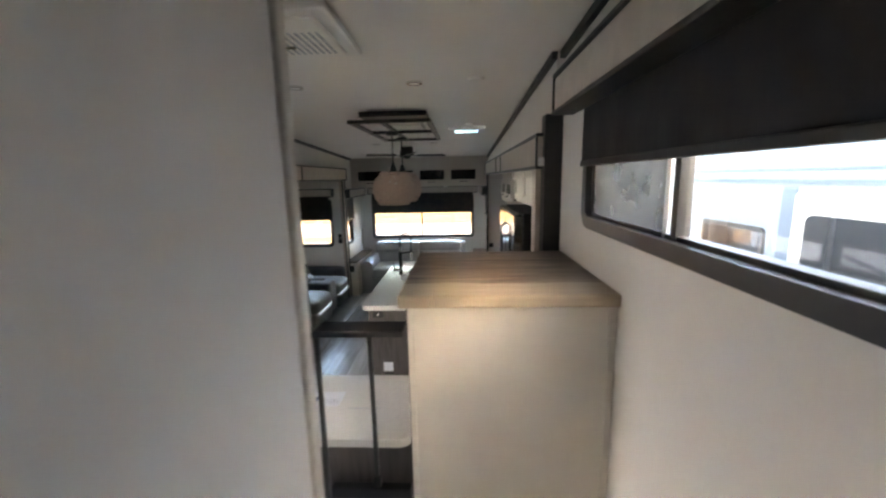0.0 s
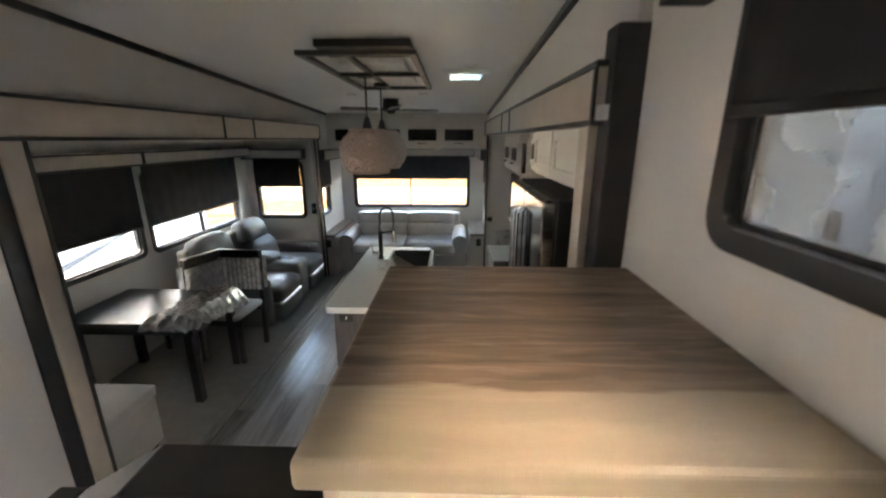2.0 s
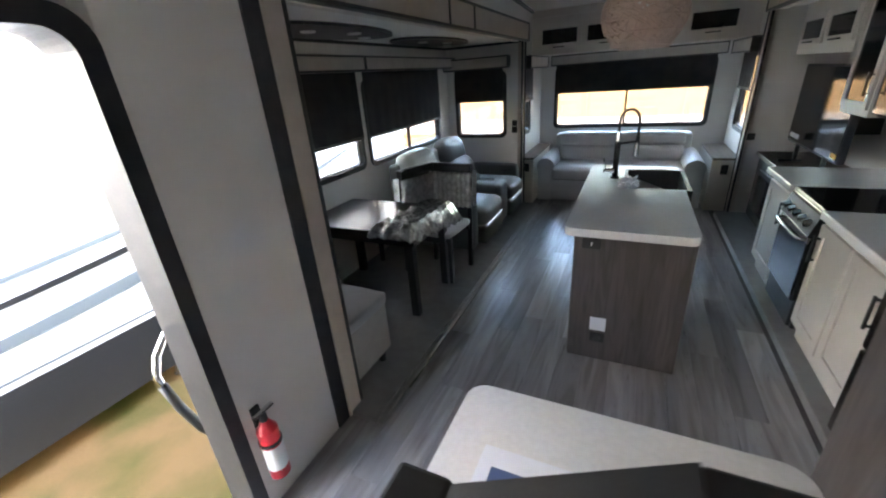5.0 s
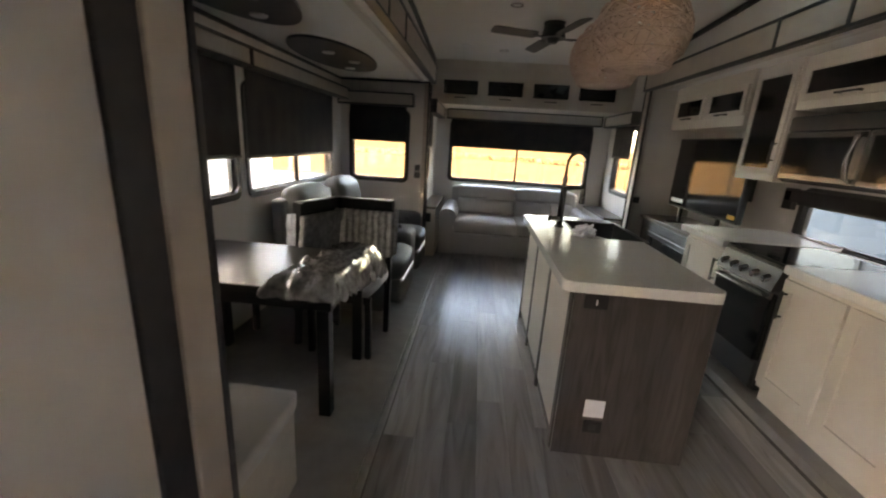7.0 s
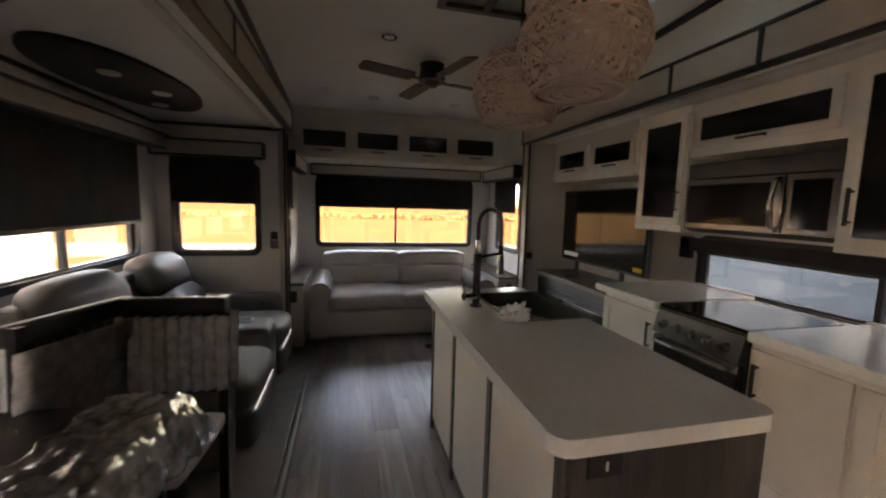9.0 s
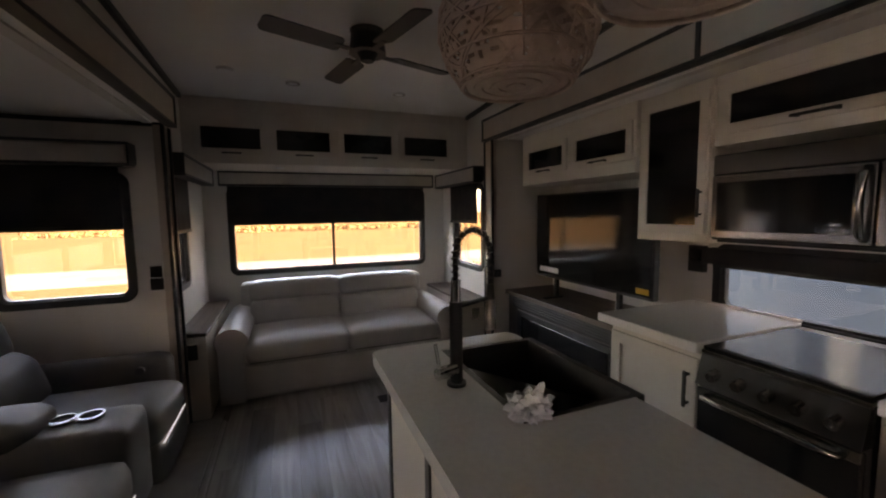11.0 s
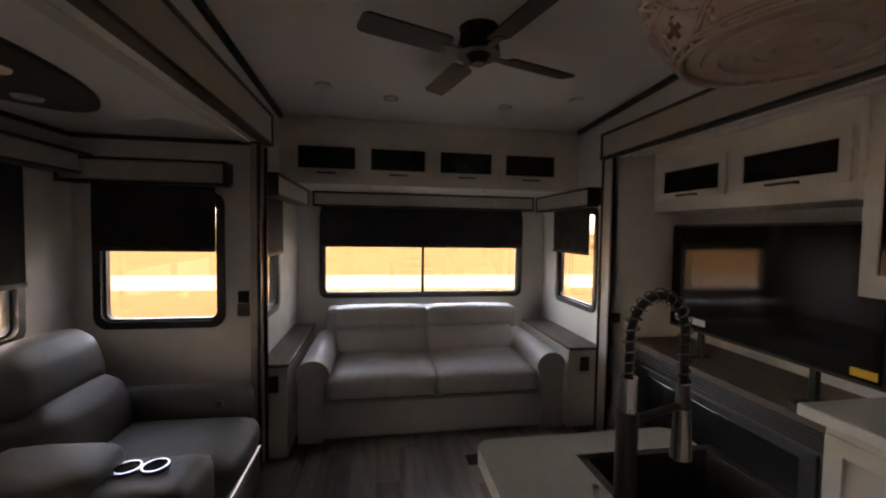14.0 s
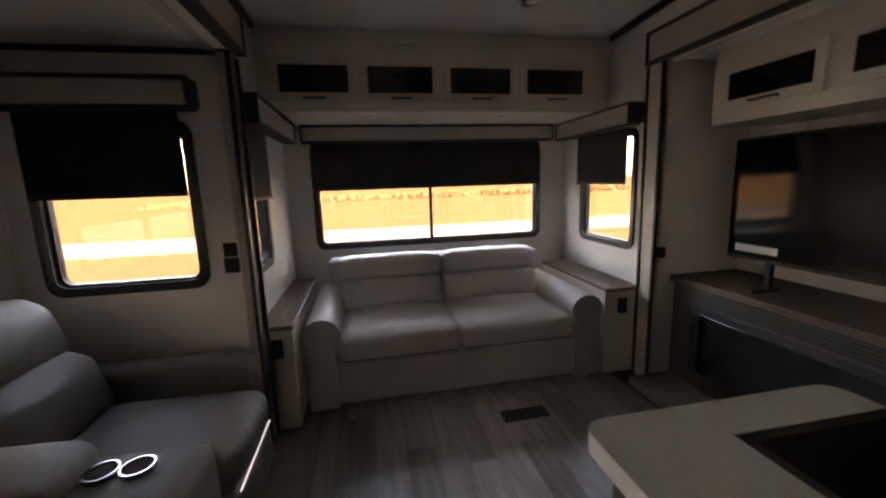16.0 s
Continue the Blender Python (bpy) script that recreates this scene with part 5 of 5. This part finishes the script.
bx("ledge", 1.33, 1.436, 3.927, 4.473, 0.82, 0.858, M_QUARTZ, t, 0.004)
# range
r = thing("gas_range", (1.0, 4.2, 0.05), "black and stainless gas range with a glass lid and five knobs", "range")
bx("body", 0.72, 1.32, 3.935, 4.465, 0.09, 0.84, M_BLACKPLASTIC, r, 0.004)
bx("kick_drawer", 0.70, 0.72, 3.95, 4.45, 0.10, 0.27, M_BLACKPLASTIC, r, 0.004)
dr = bx("oven_door", 0.675, 0.719, 3.945, 4.455, 0.28, 0.69, M_SMOKED, r, 0.008, "black glass oven door")
bx("door_rim", 0.672, 0.69, 3.945, 4.455, 0.66, 0.70, M_STEEL, dr, 0.004)
bm = bmesh.new()
tube(bm, [(0.675, 3.985, 0.672), (0.64, 3.99, 0.675), (0.632, 4.05, 0.675), (0.632, 4.35, 0.675), (0.64, 4.41, 0.675), (0.675, 4.415, 0.672)], 0.011, 10)
part("door_handle", bm, M_STEEL, dr, "stainless towel-bar handle", True)
bm = bmesh.new()
for v in cuboid(bm, 0.665, 0.75, 3.94, 4.46, 0.71, 0.835):
    if v.co.z > 0.8 and v.co.x < 0.7:
        v.co.x += 0.035
part("control_panel", bm, M_BLACKPLASTIC, r, "black control panel")
for k in range(5):
    y = 4.01 + 0.095 * k
    kb = rod("knob", (0.688, y, 0.772), (0.652, y, 0.762), 0.024, M_STEEL, r, 0.020, 16)
    bx("pointer", 0.648, 0.653, y - 0.003, y + 0.003, 0.757, 0.780, M_BLACKTRIM, kb, 0)
bx("glass_lid", 0.705, 1.315, 3.94, 4.46, 0.856, 0.872, M_SMOKED, r, 0.005, "flush black glass stove lid")
bx("top_frame", 0.70, 1.32, 3.937, 4.463, 0.84, 0.855, M_STEEL, r, 0.003)
# microwave
m = thing("microwave", (1.2, 4.26, 1.28), "stainless over-range microwave with a dark door and curved handle", "microwave")
bx("body", 1.06, 1.43, 3.86, 4.69, 1.29, 1.70, M_BLACKPLASTIC, m, 0.006)
bx("vent_strip", 1.045, 1.062, 3.865, 4.685, 1.605, 1.695, M_STEEL, m, 0.004, "stainless vent strip")
dr = bx("door", 1.04, 1.062, 4.10, 4.685, 1.30, 1.60, M_STEEL, m, 0.006)
bx("door_glass", 1.036, 1.041, 4.16, 4.66, 1.335, 1.565, M_SMOKED, dr, 0.003)
bx("control_panel", 1.04, 1.062, 3.865, 4.095, 1.30, 1.60, M_STEEL, m, 0.006)
bx("display", 1.036, 1.041, 3.90, 4.06, 1.33, 1.57, M_SMOKED, m, 0.003)
bm = bmesh.new()
tube(bm, [(1.04, 4.125, 1.32), (1.005, 4.125, 1.34), (0.99, 4.125, 1.45), (1.005, 4.125, 1.56), (1.04, 4.125, 1.58)], 0.014, 10)
part("handle", bm, M_STEEL, dr, "curved stainless handle", True)
bx("underside", 1.07, 1.42, 3.88, 4.67, 1.278, 1.29, M_BLACKPLASTIC, m, 0.003)
k = thing("valance_kitchen", (1.36, 4.2, 1.13), "black shade cassette over the kitchen window", "window shade")
bx("cassette", 1.35, 1.438, 3.13, 4.93, 1.125, 1.215, M_SHADE, k, 0.008)
bx("hem", 1.39, 1.40, 3.16, 4.90, 1.105, 1.13, M_BLACKPLASTIC, k, 0.003)


def upper(y0, y1, z0, z1, doors, label, x=1.04):
    c = thing("wall_cabinet", (1.2, (y0 + y1) / 2, z0), label, "cabinet", "wall cabinets")
    bx("body", x, 1.436, y0, y1, z0, z1, M_CREAM, c, 0.003)
    for a, b2, v0, v1, h in doors:
        panel_door(c, "x", x, -1, a, b2, v0, v1, M_CREAM, M_SMOKED, h, rail=0.045)


upper(3.86, 4.69, 1.74, 2.07, [(3.90, 4.66, 1.79, 2.015, (4.20, 4.36, 1.805, 1.817))], "cream wall cabinet with a dark glass flip door above the microwave", 1.05)
upper(4.69, 5.11, 1.27, 2.07, [(4.70, 5.085, 1.315, 2.02, (4.712, 4.724, 1.40, 1.54))], "tall cream wall cabinet with a dark glass door", 1.03)
upper(5.11, 6.30, 1.66, 2.07, [(5.13, 5.655, 1.735, 1.965, (5.31, 5.46, 1.748, 1.76)), (5.715, 6.235, 1.735, 1.965, (5.89, 6.04, 1.748, 1.76))], "cream wall cabinet with dark glass doors above the television", 1.0)
upper(3.14, 3.86, 1.24, 2.07, [(3.16, 3.84, 1.265, 2.02, (3.80, 3.812, 1.36, 1.52))], "tall cream wall cabinet with a dark glass door", 1.03)
# television console with a fireplace
c = thing("media_console", (1.15, 5.7, 0.05), "dark media console with an electric fireplace and a wood top", "media console")
bx("body", 0.95, 1.436, 4.98, 6.44, 0.05, 0.70, M_DARKWOOD, c, 0.003)
bx("top", 0.915, 1.437, 4.978, 6.447, 0.70, 0.738, M_CONSOLE, c, 0.006, "weathered wood top")
bx("grille", 0.94, 0.952, 5.05, 6.36, 0.60, 0.69, M_BLACKPLASTIC, c, 0.002)
for k in range(4):
    bx("louvre", 0.934, 0.942, 5.06, 6.35, 0.612 + k * 0.02, 0.62 + k * 0.02, M_BLACKTRIM, c, 0.002)
fp = bx("fireplace", 0.935, 0.953, 5.15, 6.28, 0.12, 0.585, M_BLACKTRIM, c, 0.006, "black electric fireplace insert")
bx("fireplace_glass", 0.930, 0.936, 5.22, 6.21, 0.17, 0.54, M_SMOKED, fp, 0.003)
for k in range(6):
    rod("log", (0.946, 5.30 + k * 0.13, 0.20), (0.95, 5.42 + k * 0.14, 0.23 + 0.02 * (k % 2)), 0.012, M_BARK, fp, None, 8)
t = thing("television", (1.15, 5.6, 0.74), "large black flat-screen television on the console wall", "television")
bx("bezel", 1.08, 1.13, 5.03, 6.20, 0.895, 1.575, M_BLACKPLASTIC, t, 0.008)
bx("screen", 1.076, 1.081, 5.045, 6.185, 0.915, 1.560, M_SCREEN, t, 0.001, "glossy dark screen")
bx("mount", 1.13, 1.437, 5.45, 5.80, 1.05, 1.40, M_BLACKPLASTIC, t)
bx("sticker", 1.073, 1.0755, 5.90, 6.14, 0.945, 0.985, M_WHITE, t, 0, "white printed sticker")
bx("sticker", 1.073, 1.0755, 5.055, 5.15, 0.93, 0.965, M_ORANGE, t, 0, "yellow energy sticker")
for y in (5.30, 5.95):
    bx("stand_foot", 0.98, 1.16, y - 0.015, y + 0.015, 0.739, 0.755, M_BLACKPLASTIC, t, 0.004)
    bx("stand_stem", 1.085, 1.115, y - 0.015, y + 0.015, 0.75, 0.90, M_BLACKPLASTIC, t, 0.003)
t = thing("control_panel", (1.42, 4.99, 1.1), "small black control panel on the kitchen wall", "control panel")
bx("plate", 1.40, 1.438, 4.96, 5.06, 1.06, 1.22, M_BLACKPLASTIC, t, 0.004)
bx("display", 1.396, 1.401, 4.975, 5.045, 1.13, 1.20, M_SMOKED, t, 0.001)
# refrigerator
f = thing("refrigerator", (1.05, 2.65, 0.05), "stainless two-door refrigerator with bar handles", "refrigerator")
bx("body", 0.70, 1.43, 2.26, 3.10, 0.06, 1.80, M_BLACKPLASTIC, f, 0.006)
for y0, y1, hy in ((2.265, 2.675, 2.64), (2.685, 3.095, 2.72)):
    d2 = bx("door", 0.645, 0.70, y0, y1, 0.55, 1.795, M_FRIDGE, f, 0.012)
    bm = bmesh.new()
    tube(bm, [(0.645, hy, 0.75), (0.612, hy, 0.77), (0.612, hy, 1.68), (0.645, hy, 1.70)], 0.008, 10)
    part("handle", bm, M_CHROME, d2, "bright bar handle", True)
d2 = bx("freezer_drawer", 0.645, 0.70, 2.265, 3.095, 0.10, 0.54, M_FRIDGE, f, 0.012)
c = thing("fridge_cabinet", (1.05, 2.65, 1.82), "cream cabinet above the refrigerator", "cabinet")
bx("body", 0.78, 1.43, 2.25, 3.135, 1.83, 2.07, M_CREAM, c, 0.003)
for a, b2 in ((2.27, 2.68), (2.70, 3.11)):
    panel_door(c, "x", 0.78, -1, a, b2, 1.845, 2.055, M_CREAM, None, None, rail=0.045)
bx("side_panel", 0.70, 1.43, 3.105, 3.135, 0.05, 1.825, M_CREAM, c, 0.002)
g = thing("floor_vent", (-0.17, 6.28, 0.0), "dark metal floor register near the sofa", "floor vent")
bx("plate", -0.31, -0.03, 6.225, 6.335, 0.001, 0.006, M_BLACKTRIM, g, 0.001)
for k in range(9):
    bx("slat", -0.295 + k * 0.029, -0.28 + k * 0.029, 6.235, 6.325, 0.006, 0.009, M_BLACKPLASTIC, g, 0)

# ---- floor planks, last ----
fl = bpy.data.objects["floor"]
rnd = random.Random(7)
W = 0.152
cache = {}
count = 0
for i in range(int((0.60 - XL) / W) + 1):
    x = XL + i * W
    y = 0.462 - rnd.random() * 1.2
    while y < YR:
        ln = 1.22
        a, b2 = max(y, 0.462), min(y + ln, YR - 0.004)
        if b2 - a > 0.05:
            key = (round(b2 - a, 3),)
            if key not in cache:
                bm = bmesh.new()
                cuboid(bm, 0.0003, W - 0.0003, 0.0003, b2 - a - 0.0003, -0.0055, 0.0)
                bmesh.ops.bevel(bm, geom=[e for e in bm.edges if e.verts[0].co.z == 0 and e.verts[1].co.z == 0], offset=0.0007, segments=1, affect="EDGES")
                me = bpy.data.meshes.new("plank")
                bm.to_mesh(me)
                bm.free()
                me.materials.append(M_PLANK)
                cache[key] = me
            ob = new("plank", cache[key])
            ob.location = (x, a, 0)
            ob.parent = fl
            count += 1
        y += ln
